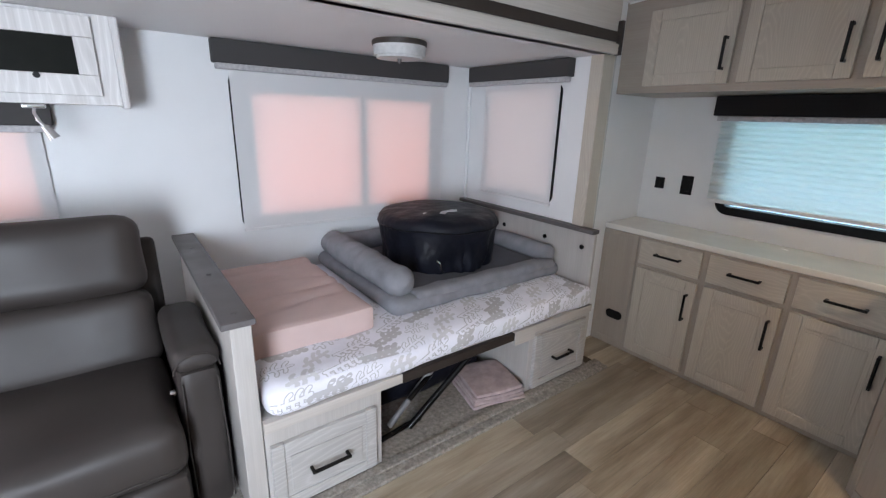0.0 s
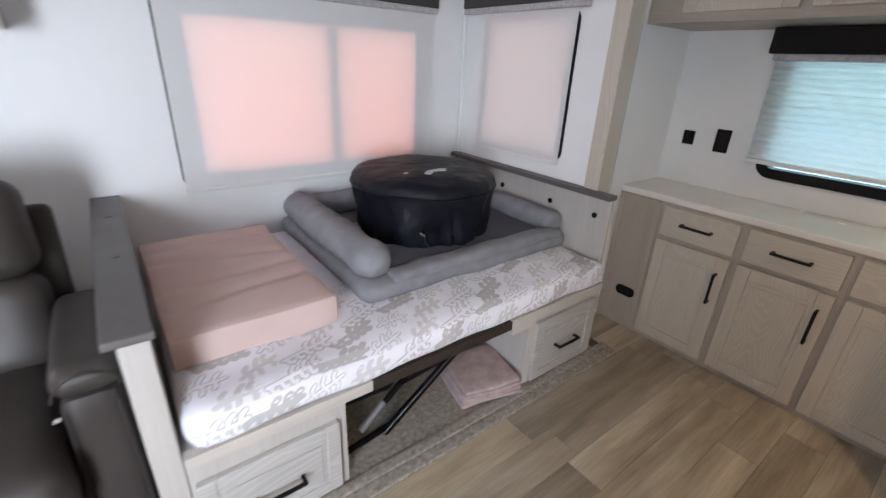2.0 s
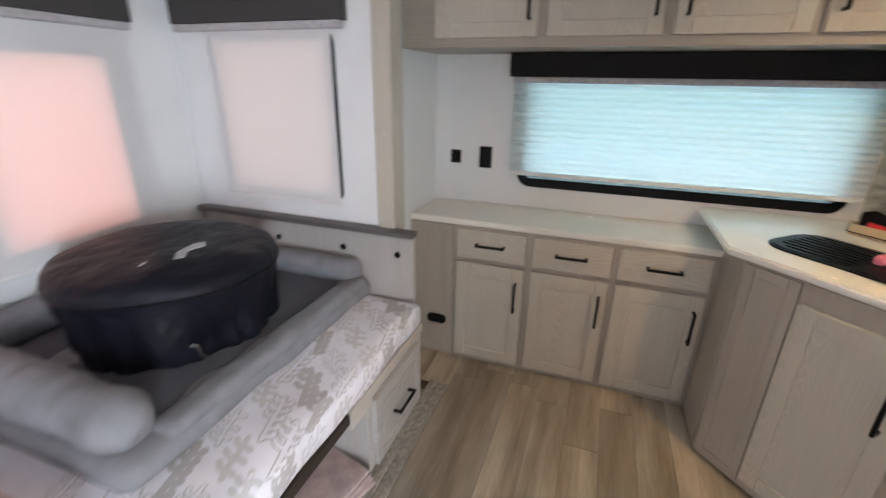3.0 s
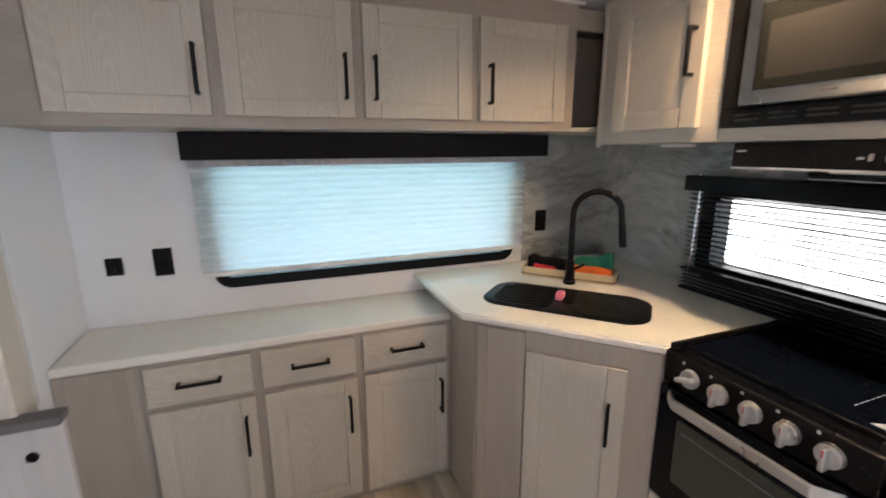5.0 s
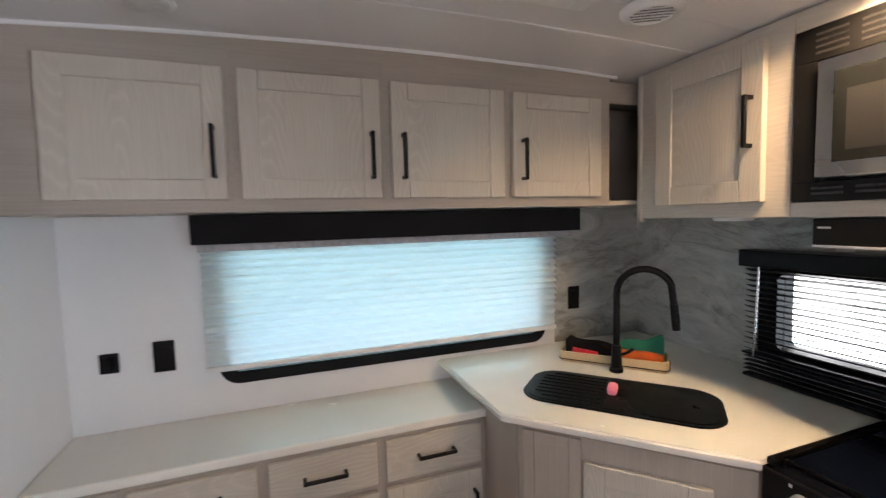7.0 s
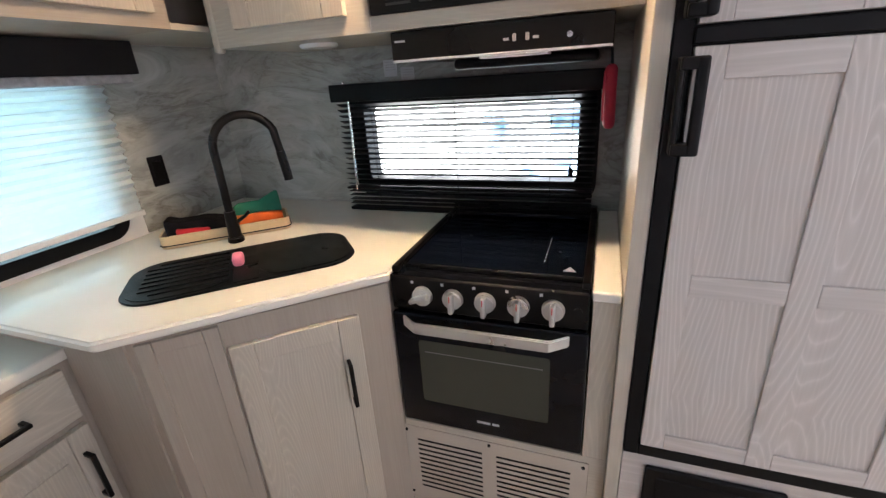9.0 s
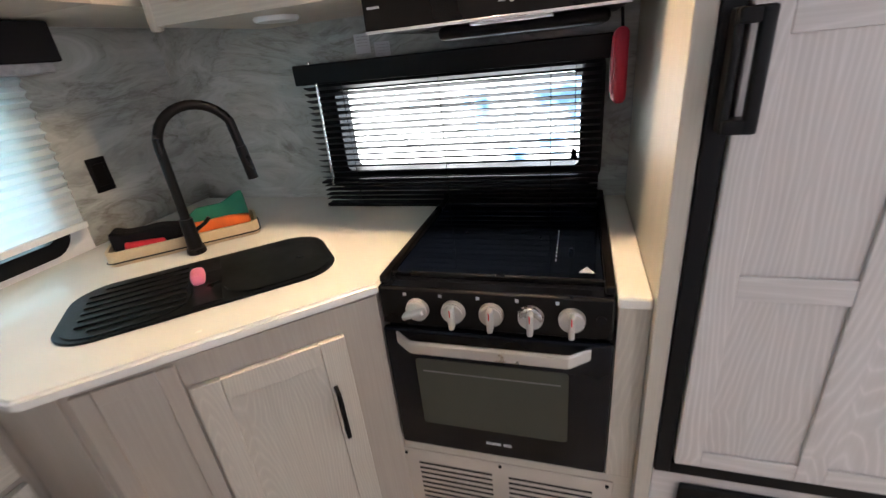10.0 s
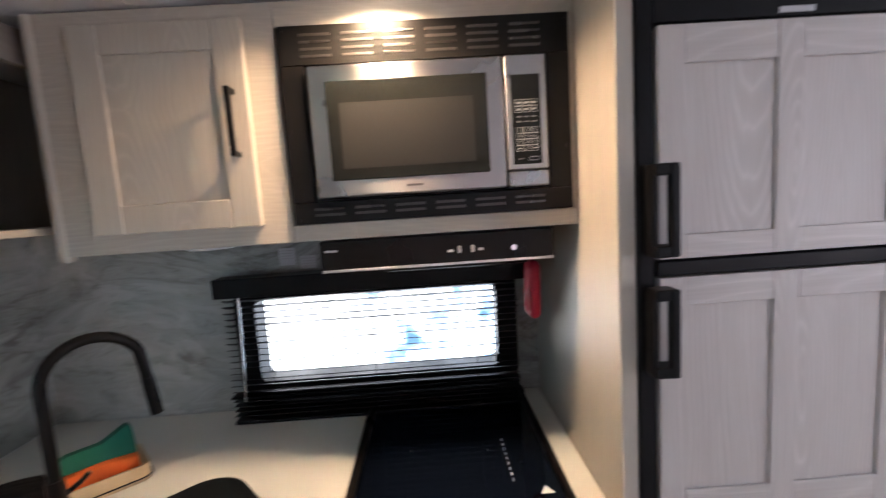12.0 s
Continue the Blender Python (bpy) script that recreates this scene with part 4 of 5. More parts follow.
    d0, d1 = (Q[0] - Q[1]).normalized(), (Q[-1] - Q[-2]).normalized()
    line = [(Q[0] + d0 * r, 0.12), (Q[0] + d0 * r * 0.7, 0.7)] + [(q, 1.0) for q in Q] + [(Q[-1] + d1 * r * 0.7, 0.7), (Q[-1] + d1 * r, 0.12)]
    rows = []
    for i, (q, k) in enumerate(line):
        a, c = line[max(0, i - 1)][0], line[min(len(line) - 1, i + 1)][0]
        d = (c - a).normalized()
        nrm = Vector((-d.y, d.x)) * r * k
        row = []
        for s in (-1, 1):
            p = (q + nrm * s) * size
            p.rotate(Matrix.Rotation(turn, 2))
            across = at[1] + p.y
            if across < -0.118:
                return None
            hit = sheet_tree.find_nearest(Vector((at[0] + p.x, 1.492 + max(0, across), 0.518 + min(0, across))))
            row.append(hit[0] + hit[1] * lift)
        rows.append(row)
    vs = [[b.verts.new(p) for p in row] for row in rows]
    made = []
    for a, c in zip(vs, vs[1:]):
        made.append(b.faces.new((a[0], a[1], c[1], c[0])))
    if stem:
        near = min(stem, key=lambda v: (v.co - vs[0][0].co).length)
        made.append(b.faces.new((vs[0][0], vs[0][1], near)))
    for f in made:
        f.normal_update()
        if f.normal.dot(Vector((0, -1, 1))) < 0:
            f.normal_flip()
    return [v for row in vs for v in row]


def motif_mesh(shape, r, lift, at, turn, size):
    """All strokes of one motif, joined to its stem."""
    b = bmesh.new()
    stem = None
    for k, pts in enumerate(shape):
        made = stroke(b, pts, r, lift + 0.00006 * k, at, turn, size, stem)
        if k == 0:
            stem = made
            if not made:
                break
    return b


def comb_motif(rnd):
    """A leafy stem: hooked fingers below, fat lobes above."""
    out = [[(-0.46, -0.08), (-0.1, -0.02), (0.22, 0.04), (0.46, 0.12)]]
    for k in range(5):
        x = -0.40 + 0.17 * k + rnd.uniform(-0.01, 0.01)
        y = 0.17 * x
        out.append([(x, y), (x + 0.01, y - 0.11), (x + 0.05, y - 0.15), (x + 0.09, y - 0.12)])
    for k in range(3):
        x = 0.0 + 0.18 * k + rnd.uniform(-0.02, 0.02)
        y = 0.17 * x
        out.append([(x, y), (x - 0.01, y + 0.12), (x + 0.07, y + 0.20 + rnd.uniform(-0.02, 0.02))])
    return out


def coral_motif(rnd):
    """A branching coral: short fat arms off a bent stem."""
    out = [[(-0.40, -0.14), (-0.12, -0.02), (0.16, 0.02), (0.42, 0.10)]]
    for a, l in ((-0.26, 0.22), (-0.02, 0.26), (0.22, 0.22)):
        h = rnd.uniform(-0.04, 0.04)
        y = 0.2 * a
        out.append([(a, y), (a - 0.02 + h, y + 0.12), (a + 0.07 + h, y + l)])
        out.append([(a, y), (a + 0.06 - h, y - 0.12), (a + 0.03 - h, y - l * 0.9)])
    return out


print_rnd = random.Random(12)
for i in range(12):
    for j in range(6):
        kind = (i + 3 * j) % 4
        shape = comb_motif(print_rnd) if kind in (0, 1) else coral_motif(print_rnd)
        at = (0.45 + 0.152 * i + 0.076 * (j % 2), -0.066 + 0.098 * j + print_rnd.uniform(-0.006, 0.006))
        turn, size = radians(print_rnd.uniform(-10, 16)), (0.178 if kind in (0, 1) else 0.142) * print_rnd.uniform(0.95, 1.08)
        b = motif_mesh(shape, 0.060, 0.0006, at, turn, size)
        if not b.verts:
            b.free()
            continue
        motif = part("printed_motif", b, M_PRINT_LIGHT if kind == 3 else M_PRINT, t, "", smooth=False)
        if kind in (0, 2):
            b = motif_mesh(shape, 0.036, 0.0014, at, turn, size)
            if b.verts:
                part("motif_inside", b, M_SHEET, motif, smooth=False)
            else:
                b.free()


def pink_crease(x, y, z):
    out = 0.0
    if z > 0.58:
        for y0, k in ((1.92, 0.16), (2.05, 0.10), (2.24, -0.22), (2.42, 0.06)):
            d = (y - y0 - k * (x - 0.65)) / 0.022
            out -= 0.011 * math.exp(-d * d)
    return out


part("seat_cushion", soft_box(0.400, 1.712, 0.512, 0.904, 2.540, 0.624, 0.016, bulge=0.008, nx=22, ny=44, nz=5, wobble=0.006, seed=9, crease=pink_crease), M_PINK, None, "dusty pink velour seat cushion lying on the bed", category="cushion")

# bolstered dog bed
t = thing("dog_bed", (1.62, 2.25, 0.515), "grey plush bolster dog bed lying on the mattress", "dog bed")
part("base", soft_box(1.022, 1.742, 0.508, 2.192, 2.692, 0.598, 0.044, nx=40, ny=30, nz=10, wobble=0.010, seed=2), M_FELT, t)
part("sleeping_pad", soft_box(1.17, 1.838, 0.560, 2.085, 2.58, 0.604, 0.016, nx=24, ny=18, nz=3, wobble=0.006, seed=6), M_FELT_DARK, t, "darker grey sleeping pad")


def bolster(pts, r, seed, squash=0.95):
    """A stuffed roll along points, with tucks and rounded ends."""
    n, m = 20, 90
    P = [Vector(p) for p in pts]
    seg = [(b2 - a2).length for a2, b2 in zip(P, P[1:])]
    tot = sum(seg)
    b = bmesh.new()
    rings = []
    for i in range(m + 1):
        s = tot * i / m
        acc, k = 0.0, 0
        while k < len(seg) - 1 and acc + seg[k] < s:
            acc += seg[k]
            k += 1
        d = (P[k + 1] - P[k]).normalized()
        c = P[k] + d * (s - acc)
        e = min(i, m - i) / m * tot
        rad = r * math.sqrt(max(0.0, 1 - max(0.0, 1 - e / (r * 0.7)) ** 2)) + 0.002
        rad *= 1 + 0.07 * noise.noise((c.x * 9, c.y * 9, seed)) - 0.09 * (abs(math.sin(s * 17 + seed)) ** 14)
        side = Vector((-d.y, d.x, 0))
        rings.append([b.verts.new(c + rad * (math.cos(a) * side + math.sin(a) * squash * Vector((0, 0, 1))) + noise.noise_vector(c * 12 + Vector((a, 0, 0))) * 0.006) for a in (2 * math.pi * q / n for q in range(n))])
    for a, c in zip(rings, rings[1:]):
        for q in range(n):
            b.faces.new((a[q], a[(q + 1) % n], c[(q + 1) % n], c[q]))
    b.faces.new(rings[0][::-1])
    b.faces.new(rings[-1])
    bmesh.ops.recalc_face_normals(b, faces=b.faces[:])
    return b


part("bolster", bolster([(1.108, 1.782, 0.650), (1.104, 2.15, 0.655), (1.106, 2.665, 0.655)], 0.077, 1), M_FELT, t)
part("bolster", soft_box(1.10, 2.555, 0.575, 2.190, 2.695, 0.702, 0.055, nx=40, ny=9, nz=10, wobble=0.012, seed=14), M_FELT, t)
part("bolster", soft_box(2.075, 1.775, 0.575, 2.194, 2.690, 0.688, 0.050, nx=9, ny=36, nz=10, wobble=0.012, seed=15), M_FELT, t)
part("front_edge", soft_box(1.15, 1.744, 0.560, 2.150, 1.838, 0.618, 0.028, nx=40, ny=6, nz=5, wobble=0.010, seed=16), M_FELT, t, "low padded front edge")

# round black carry bag
t = thing("round_carry_bag", (1.59, 2.195, 0.592), "round black nylon carry bag with a zipped lid", "bag")
b = bmesh.new()
prof = ((0.0, 0.594), (0.20, 0.594), (0.275, 0.595), (0.298, 0.602), (0.309, 0.625), (0.313, 0.66), (0.315, 0.70), (0.319, 0.74), (0.323, 0.78), (0.327, 0.815), (0.330, 0.834), (0.3325, 0.842), (0.331, 0.852), (0.328, 0.868), (0.316, 0.886), (0.285, 0.900), (0.22, 0.910), (0.11, 0.917), (0.0, 0.919))
n = 160
rings = []
for r, z in prof[1:-1]:
    ring_v = []
    for k in range(n):
        a = 2 * math.pi * k / n
        c2, s2 = math.cos(a), math.sin(a)
        low = max(0.0, min(1.0, (0.84 - z) / 0.16))
        top = max(0.0, min(1.0, (z - 0.87) / 0.04))
        fold = 1 - abs(noise.noise((c2 * 4.2 + z * 2.5, s2 * 4.2 - z * 2.0, z * 3.0))) * 2
        rr = 1.055 * r * (1 + low * (0.075 * noise.noise((c2 * 2.4, s2 * 2.4, z * 7)) - 0.085 * max(0.0, fold - 0.35) + 0.026 * noise.noise((c2 * 11, s2 * 11, z * 18))))
        lift = (0.010 * noise.noise((c2 * 2, s2 * 2, 5.0)) if z > 0.65 else 0) + top * 0.010 * noise.noise((r * c2 * 9, r * s2 * 9, 2.0))
        ring_v.append(b.verts.new((1.585 + rr * c2, 2.195 + rr * s2, z + lift - 0.008)))
    rings.append(ring_v)
for a, c in zip(rings, rings[1:]):
    for k in range(n):
        b.faces.new((a[k], a[(k + 1) % n], c[(k + 1) % n], c[k]))
b.faces.new(rings[0][::-1])
b.faces.new(rings[-1])
bmesh.ops.recalc_face_normals(b, faces=b.faces[:])
part("body", b, M_BAG, t)
b = tube([(1.585 + 0.351 * math.cos(2 * math.pi * k / 60), 2.195 + 0.351 * math.sin(2 * math.pi * k / 60), 0.834 + 0.010 * noise.noise((math.cos(2 * math.pi * k / 60) * 2, math.sin(2 * math.pi * k / 60) * 2, 5.0))) for k in range(61)], 0.004, 8)
part("piping", b, M_BLACK, t, "black piped seam")
part("emblem", prism([(1.47, 2.03), (1.50, 2.018), (1.545, 2.055), (1.60, 2.040), (1.625, 2.07), (1.60, 2.088), (1.56, 2.082), (1.50, 2.07)], 0.9065, 0.9100), M_LABEL, t, "pale printed emblem")
part("emblem", prism([(1.40, 2.085), (1.47, 2.050), (1.485, 2.062), (1.42, 2.098)], 0.9045, 0.9080), M_LABEL, t, "pale printed emblem")
q = Vector((1.585 - 0.334 * math.sin(0.62), 2.195 - 0.336 * math.cos(0.62), 0.655))
part("buckle", tube([q + Vector((-0.02, -0.012, 0.035)), q + Vector((0.0, -0.016, 0.02)), q + Vector((0.012, -0.015, -0.02)), q + Vector((0.03, -0.012, -0.035))], 0.006, 8), M_CHROME, t, "shiny zip pull")

# folded towels under the bed
t = thing("folded_towel", (1.53, 1.62, 0.004), "folded mauve towels lying on the carpet", "towel")
for k in range(4):
    b = soft_box(1.385 + 0.006 * k, 1.50 + 0.004 * k, 0.006 + 0.020 * k, 1.690 - 0.004 * k, 1.79, 0.030 + 0.020 * k, 0.011, nx=16, ny=14, nz=2, wobble=0.010, seed=20 + k)
    bmesh.ops.rotate(b, verts=b.verts, cent=(1.53, 1.64, 0), matrix=Matrix.Rotation(radians(-14), 3, "Z"))
    part("fold", b, M_TOWEL, t)

# slide-out ceiling lamp
LX, LY = 1.262, 2.10
t = thing("ceiling_lamp", (LX, LY, SZ), "round frosted glass ceiling lamp with a dark rim, unlit", "ceiling lamp")
part("rim", cyl((LX, LY, SZ - 0.001), (LX, LY, SZ - 0.024), 0.130, 0.130, 48, bevel=0.004), M_BRONZE, t, "dark bronze rim")
b = bmesh.new()
bmesh.ops.create_cone(b, cap_ends=True, segments=48, radius1=0.124, radius2=0.119, depth=0.056)
bmesh.ops.bevel(b, geom=[e for e in b.edges if e.verts[0].co.z > 0 and e.verts[1].co.z > 0], offset=0.010, segments=4, affect="EDGES")
bmesh.ops.transform(b, matrix=Matrix.Translation((LX, LY, SZ - 0.050)) @ Matrix.Rotation(math.pi, 4, "X"), verts=b.verts)
part("shade", b, M_FROST, t, "frosted glass bowl")
part("finial", cyl((LX, LY, SZ - 0.077), (LX, LY, SZ - 0.098), 0.011, 0.007, 16, bevel=0.003), M_CAPDARK, t, "dark finial")

# ---- sofa ----
t = thing("recliner_sofa", (-0.2, 2.1, 0.004), "dark grey leather recliner with padded arm and tall back", "sofa")
part("seat", soft_box(-0.60, 1.525, 0.295, 0.150, 2.10, 0.475, 0.05, bulge=0.016, nx=18, ny=16, nz=6, wobble=0.008, seed=31), M_LEATHER, t)
part("footrest", soft_box(-0.60, 1.540, 0.045, 0.150, 1.62, 0.290, 0.03, nx=14, ny=3, nz=8, wobble=0.006, seed=32), M_LEATHER, t)
part("base", box(-0.62, 1.64, 0.006, 0.15, 2.50, 0.29, 0.01), M_LEATHER, t)


def leaning(b, ang, cent):
    bmesh.ops.rotate(b, verts=b.verts, cent=cent, matrix=Matrix.Rotation(radians(ang), 3, "X"))
    return b


part("lower_back", leaning(soft_box(-0.60, 2.02, 0.42, 0.148, 2.22, 0.735, 0.07, nx=18, ny=6, nz=12, wobble=0.008, seed=33), -15, (0, 2.1, 0.42)), M_LEATHER, t)
part("upper_back", leaning(soft_box(-0.60, 2.02, 0.715, 0.142, 2.25, 1.03, 0.075, nx=18, ny=6, nz=12, wobble=0.008, seed=34), -15, (0, 2.1, 0.42)), M_LEATHER, t)
part("back_shell", leaning(box(-0.62, 2.22, 0.10, 0.190, 2.30, 0.935, 0.025, 3), -15, (0, 2.1, 0.42)), M_LEATHER, t)
part("arm", soft_box(0.158, 1.640, 0.02, 0.286, 2.26, 0.590, 0.035, nx=5, ny=14, nz=12, wobble=0.004, seed=35), M_LEATHER, t)
part("arm_pad", soft_box(0.146, 1.652, 0.570, 0.292, 2.14, 0.655, 0.042, bulge=0.01, nx=8, ny=18, nz=5, wobble=0.005, seed=36), M_LEATHER, t, "padded arm top")
part("far_arm", soft_box(-0.75, 1.640, 0.02, -0.61, 2.26, 0.62, 0.035, nx=5, ny=14, nz=12, wobble=0.004, seed=37), M_LEATHER, t)
part("seam", tube([(-0.57, 1.5285, 0.335), (-0.2, 1.522, 0.333), (0.12, 1.5285, 0.335)], 0.0025, 6), M_LEATHER, t)
part("seam", tube([(0.165, 1.6385, 0.05), (0.163, 1.636, 0.30), (0.170, 1.637, 0.555)], 0.0025, 6), M_LEATHER, t)
part("seam", tube([(0.279, 1.6385, 0.05), (0.281, 1.636, 0.30), (0.274, 1.637, 0.555)], 0.0025, 6), M_LEATHER, t)
part("seam", tube([(0.219 + 0.068 * math.cos(a), 1.656 - 0.004 * math.sin(a), 0.585 + 0.058 * math.sin(a)) for a in (math.pi * k / 14 for k in range(15))], 0.003, 6), M_LEATHER, t)
part("lever", cyl((0.150, 1.70, 0.50), (0.135, 1.70, 0.50), 0.010, n=12), M_CHROME, t, "small chrome release knob")

# overhead cabinet above the sofa
OY = 2.46
mo = facing(0, OY, 0, 0)
t = thing("overhead_cabinet", (-0.4, 2.6, 1.412), "whitewashed wood overhead cabinet with a dark glass door", "cabinet")
part("body", box(-1.3, OY, 1.412, 0.165, SY - 0.001, SZ - 0.001, 0.002), M_WHITEWOOD, t)
part("end_post", box(0.165, OY - 0.012, 1.402, 0.192, SY - 0.001, SZ - 0.001, 0.006), M_WHITEWOOD, t)
b = box(-0.55, -0.018, 1.446, 0.106, 0, 1.522, 0.003)
box(-0.55, -0.018, 1.656, 0.106, 0, 1.732, 0.003, bm=b)
box(0.044, -0.018, 1.522, 0.106, 0, 1.656, 0.003, bm=b)
box(-0.55, -0.018, 1.522, -0.49, 0, 1.656, 0.003, bm=b)
d = part("door", b, M_WHITEWOOD, t, "", mo)
part("glass", box(-0.492, -0.010, 1.520, 0.046, -0.004, 1.658), M_GLASSBLACK, d, "dark tinted glass", mo)
part("latch", cyl((-0.08, -0.016, 1.512), (-0.08, -0.021, 1.512), 0.011, n=16), M_BLACK, d, "", mo)
t = thing("reading_lamp", (-0.11, OY + 0.02, 1.412), "small chrome gooseneck reading lamp under the cabinet", "reading lamp")
part("mount", box(-0.145, OY, 1.394, -0.075, OY + 0.03, 1.411, 0.006), M_CHROME, t)
part("neck", tube([(-0.11, OY + 0.015, 1.398), (-0.112, OY - 0.005, 1.375), (-0.10, OY - 0.015, 1.345), (-0.085, OY - 0.02, 1.325)], 0.006, 10), M_CHROME, t)
part("head", cyl((-0.088, OY - 0.019, 1.330), (-0.065, OY - 0.024, 1.285), 0.012, 0.020, 16), M_CHROME, t)

# ---- rear wall fittings ----
def wall_plate(x, y, z, w, h, yaw, label, face=True):
    t = thing("outlet", (x, y, z), label, "outlet", "black wall outlets")
    m = facing(x, y, z, yaw)
    part("plate", box(-w / 2, -0.006, -h / 2, w / 2, 0, h / 2, 0.003), M_BLACK, t, "", m)
    if face:
        part("face", box(-w * 0.3, -0.008, -h * 0.32, w * 0.3, -0.005, h * 0.32, 0.001), M_BLACKMETAL, t, "", m)


wall_plate(XR - 0.0005, 1.594, 1.048, 0.060, 0.072, TO_X, "square black switch plate on the rear wall")
wall_plate(XR - 0.0005, 1.425, 1.053, 0.070, 0.115, TO_X, "black outlet plate on the rear wall")
wall_plate(XR - 0.0005, -0.372, 1.115, 0.068, 0.115, TO_X, "black outlet plate beside the sink corner")
part("backsplash_corner", box(XR - 0.004, YS, 0.897, XR - 0.0005, -0.26, 1.566), M_MARBLE, None, "grey marble-look panel in the sink corner", smooth=False, kind="structure", category="wall")

# ---- ceiling fittings ----
def vent(x, y):
    z = ceil_z(y)
    t = thing("air_vent", (x, y, z), "round white plastic ceiling air vent", "air vent", "round ceiling vents")
    b = bmesh.new()
    prof = ((0.080, -0.0005), (0.080, -0.008), (0.068, -0.020), (0.056, -0.020), (0.052, -0.012))
    rings = [[b.verts.new((x + r * math.cos(2 * math.pi * k / 40), y + r * math.sin(2 * math.pi * k / 40), z + dz)) for k in range(40)] for r, dz in prof]
    for a, c in zip(rings, rings[1:]):
        for k in range(40):
            b.faces.new((a[k], a[(k + 1) % 40], c[(k + 1) % 40], c[k]))
    bmesh.ops.recalc_face_normals(b, faces=b.faces[:])
    part("ring", b, M_WHITEPLASTIC, t)
    part("throat", cyl((x, y, z - 0.004), (x, y, z - 0.0155), 0.054, n=32), M_BLACK, t, "dark throat")
    for k in range(6):
        u = -0.042 + 0.0168 * k
        h = math.sqrt(0.055 ** 2 - u * u)
        part("slat", box(-h, u - 0.0032, -0.0005, h, u + 0.0032, 0.0015), M_WHITEPLASTIC, t, "", pose(x, y, z - 0.0185, 0, 0, 60))



vent(1.990, 0.79)
vent(2.015, 0.048)


def puck(x, y, lit):
    z = ceil_z(y)
    t = thing("ceiling_light", (x, y, z), "round white ceiling light, " + ("lit warm" if lit else "switched off"), "ceiling light", "round ceiling lights")
    part("rim", cyl((x, y, z + 0.001), (x, y, z - 0.012), 0.068, 0.062, 40, bevel=0.004), M_WHITEPLASTIC, t)
    part("lens", cyl((x, y, z - 0.011), (x, y, z - 0.016), 0.056, 0.050, 40), M_LAMPGLOW if lit else M_FROST, t, "frosted lens")


puck(2.308, 1.272, False)
puck(1.655, -0.200, True)

t = thing("roof_vent", (VX, VY, 2.07), "square white roof vent with a clear lid and crank", "roof vent")
z = ceil_z(VY) + 0.002
b = bmesh.new()
o, i2 = 0.213, VH - 0.004
for x0, y0, x1, y1 in ((-o, -o, o, -i2), (-o, i2, o, o), (-o, -i2, -i2, i2), (i2, -i2, o, i2)):
    box(VX + x0, VY + y0, z - 0.016, VX + x1, VY + y1, z - 0.002, 0.003, bm=b)
part("flange", b, M_WHITEPLASTIC, t)
b = bmesh.new()
for x0, y0, x1, y1 in ((-VH, -VH, VH, -VH + 0.008), (-VH, VH - 0.008, VH, VH), (-VH, -VH, -VH + 0.008, VH), (VH - 0.008, -VH, VH, VH)):
    box(VX + x0, VY + y0, z - 0.004, VX + x1, VY + y1, z + 0.16, bm=b)
part("shaft", b, M_WHITEPLASTIC, t, "", smooth=False)
part("lid", box(VX - 0.19, VY - 0.19, z + 0.16, VX + 0.19, VY + 0.19, z + 0.166), M_LID, t, "milky lid", smooth=False)
part("crank", tube([(VX + 0.05, VY + 0.03, z + 0.10), (VX + 0.05, VY + 0.03, z + 0.0), (VX + 0.08, VY + 0.03, z - 0.015)], 0.005, 8), M_BLACKMETAL, t)
part("fan_hub", cyl((VX, VY, z + 0.12), (VX, VY, z + 0.14), 0.06, n=28), M_WHITEPLASTIC, t)

# ---- sink, faucet, tray ----
mk = pose(2.276, -0.081, 0.896, 0, 0, 42.7)
t = thing("sink", (2.276, -0.081, 0.896), "black composite sink with a ribbed drainer cover", "sink")
part("rim", prism(rounded(-0.318, -0.158, 0.318, 0.158, 0.095, 8), 0.0005, 0.006, 0.002), M_SINK, t, "", mk)
part("cover", prism(rounded(-0.306, -0.146, -0.035, 0.146, 0.085, 8), 0.006, 0.010, 0.002), M_SINK, t, "flat black cover board", mk)
part("drainer", prism(rounded(0.035, -0.146, 0.306, 0.146, 0.085, 8), 0.006, 0.009, 0.002), M_SINK, t, "ribbed black drainer board", mk)
for k in range(8):
    v = -0.112 + 0.032 * k
    u1 = 0.272 - (0.03 if k in (0, 7) else 0)
    part("rib", box(0.045, v - 0.007, 0.009, u1, v + 0.007, 0.0135, 0.004), M_SINK, t, "", mk)
part("centre_board", box(-0.033, -0.142, 0.0062, 0.033, 0.142, 0.0085, 0.001), M_SINK, t, "", mk)
part("finger_hole", cyl((-0.012, -0.01, 0.0088), (-0.012, -0.01, 0.0095), 0.036, n=28), M_BLACK, t, "", mk)
b = soft_box(0.000, -0.030, 0.0096, 0.034, 0.030, 0.042, 0.012, nx=6, ny=8, nz=5, wobble=0.004, seed=41)
part("sponge", b, M_SPONGE, None, "pink sponge standing in the sink cover", mk, category="sponge")

e = Vector((0.735, 0.678, 0)).normalized()
F = Vector((2.468, -0.245, 0.897))
t = thing("faucet", tuple(F), "tall matte black arched kitchen faucet", "faucet")
part("base", cyl(F, F + Vector((0, 0, 0.02)), 0.028, 0.026, 24, bevel=0.003), M_BLACKMETAL, t)
part("body", cyl(F + Vector((0, 0, 0.018)), F + Vector((0, 0, 0.11)), 0.022, 0.018, 24), M_BLACKMETAL, t)
pts = [F + Vector((0, 0, 0.10)), F + Vector((0, 0, 0.2)), F + Vector((0, 0, 0.318))]
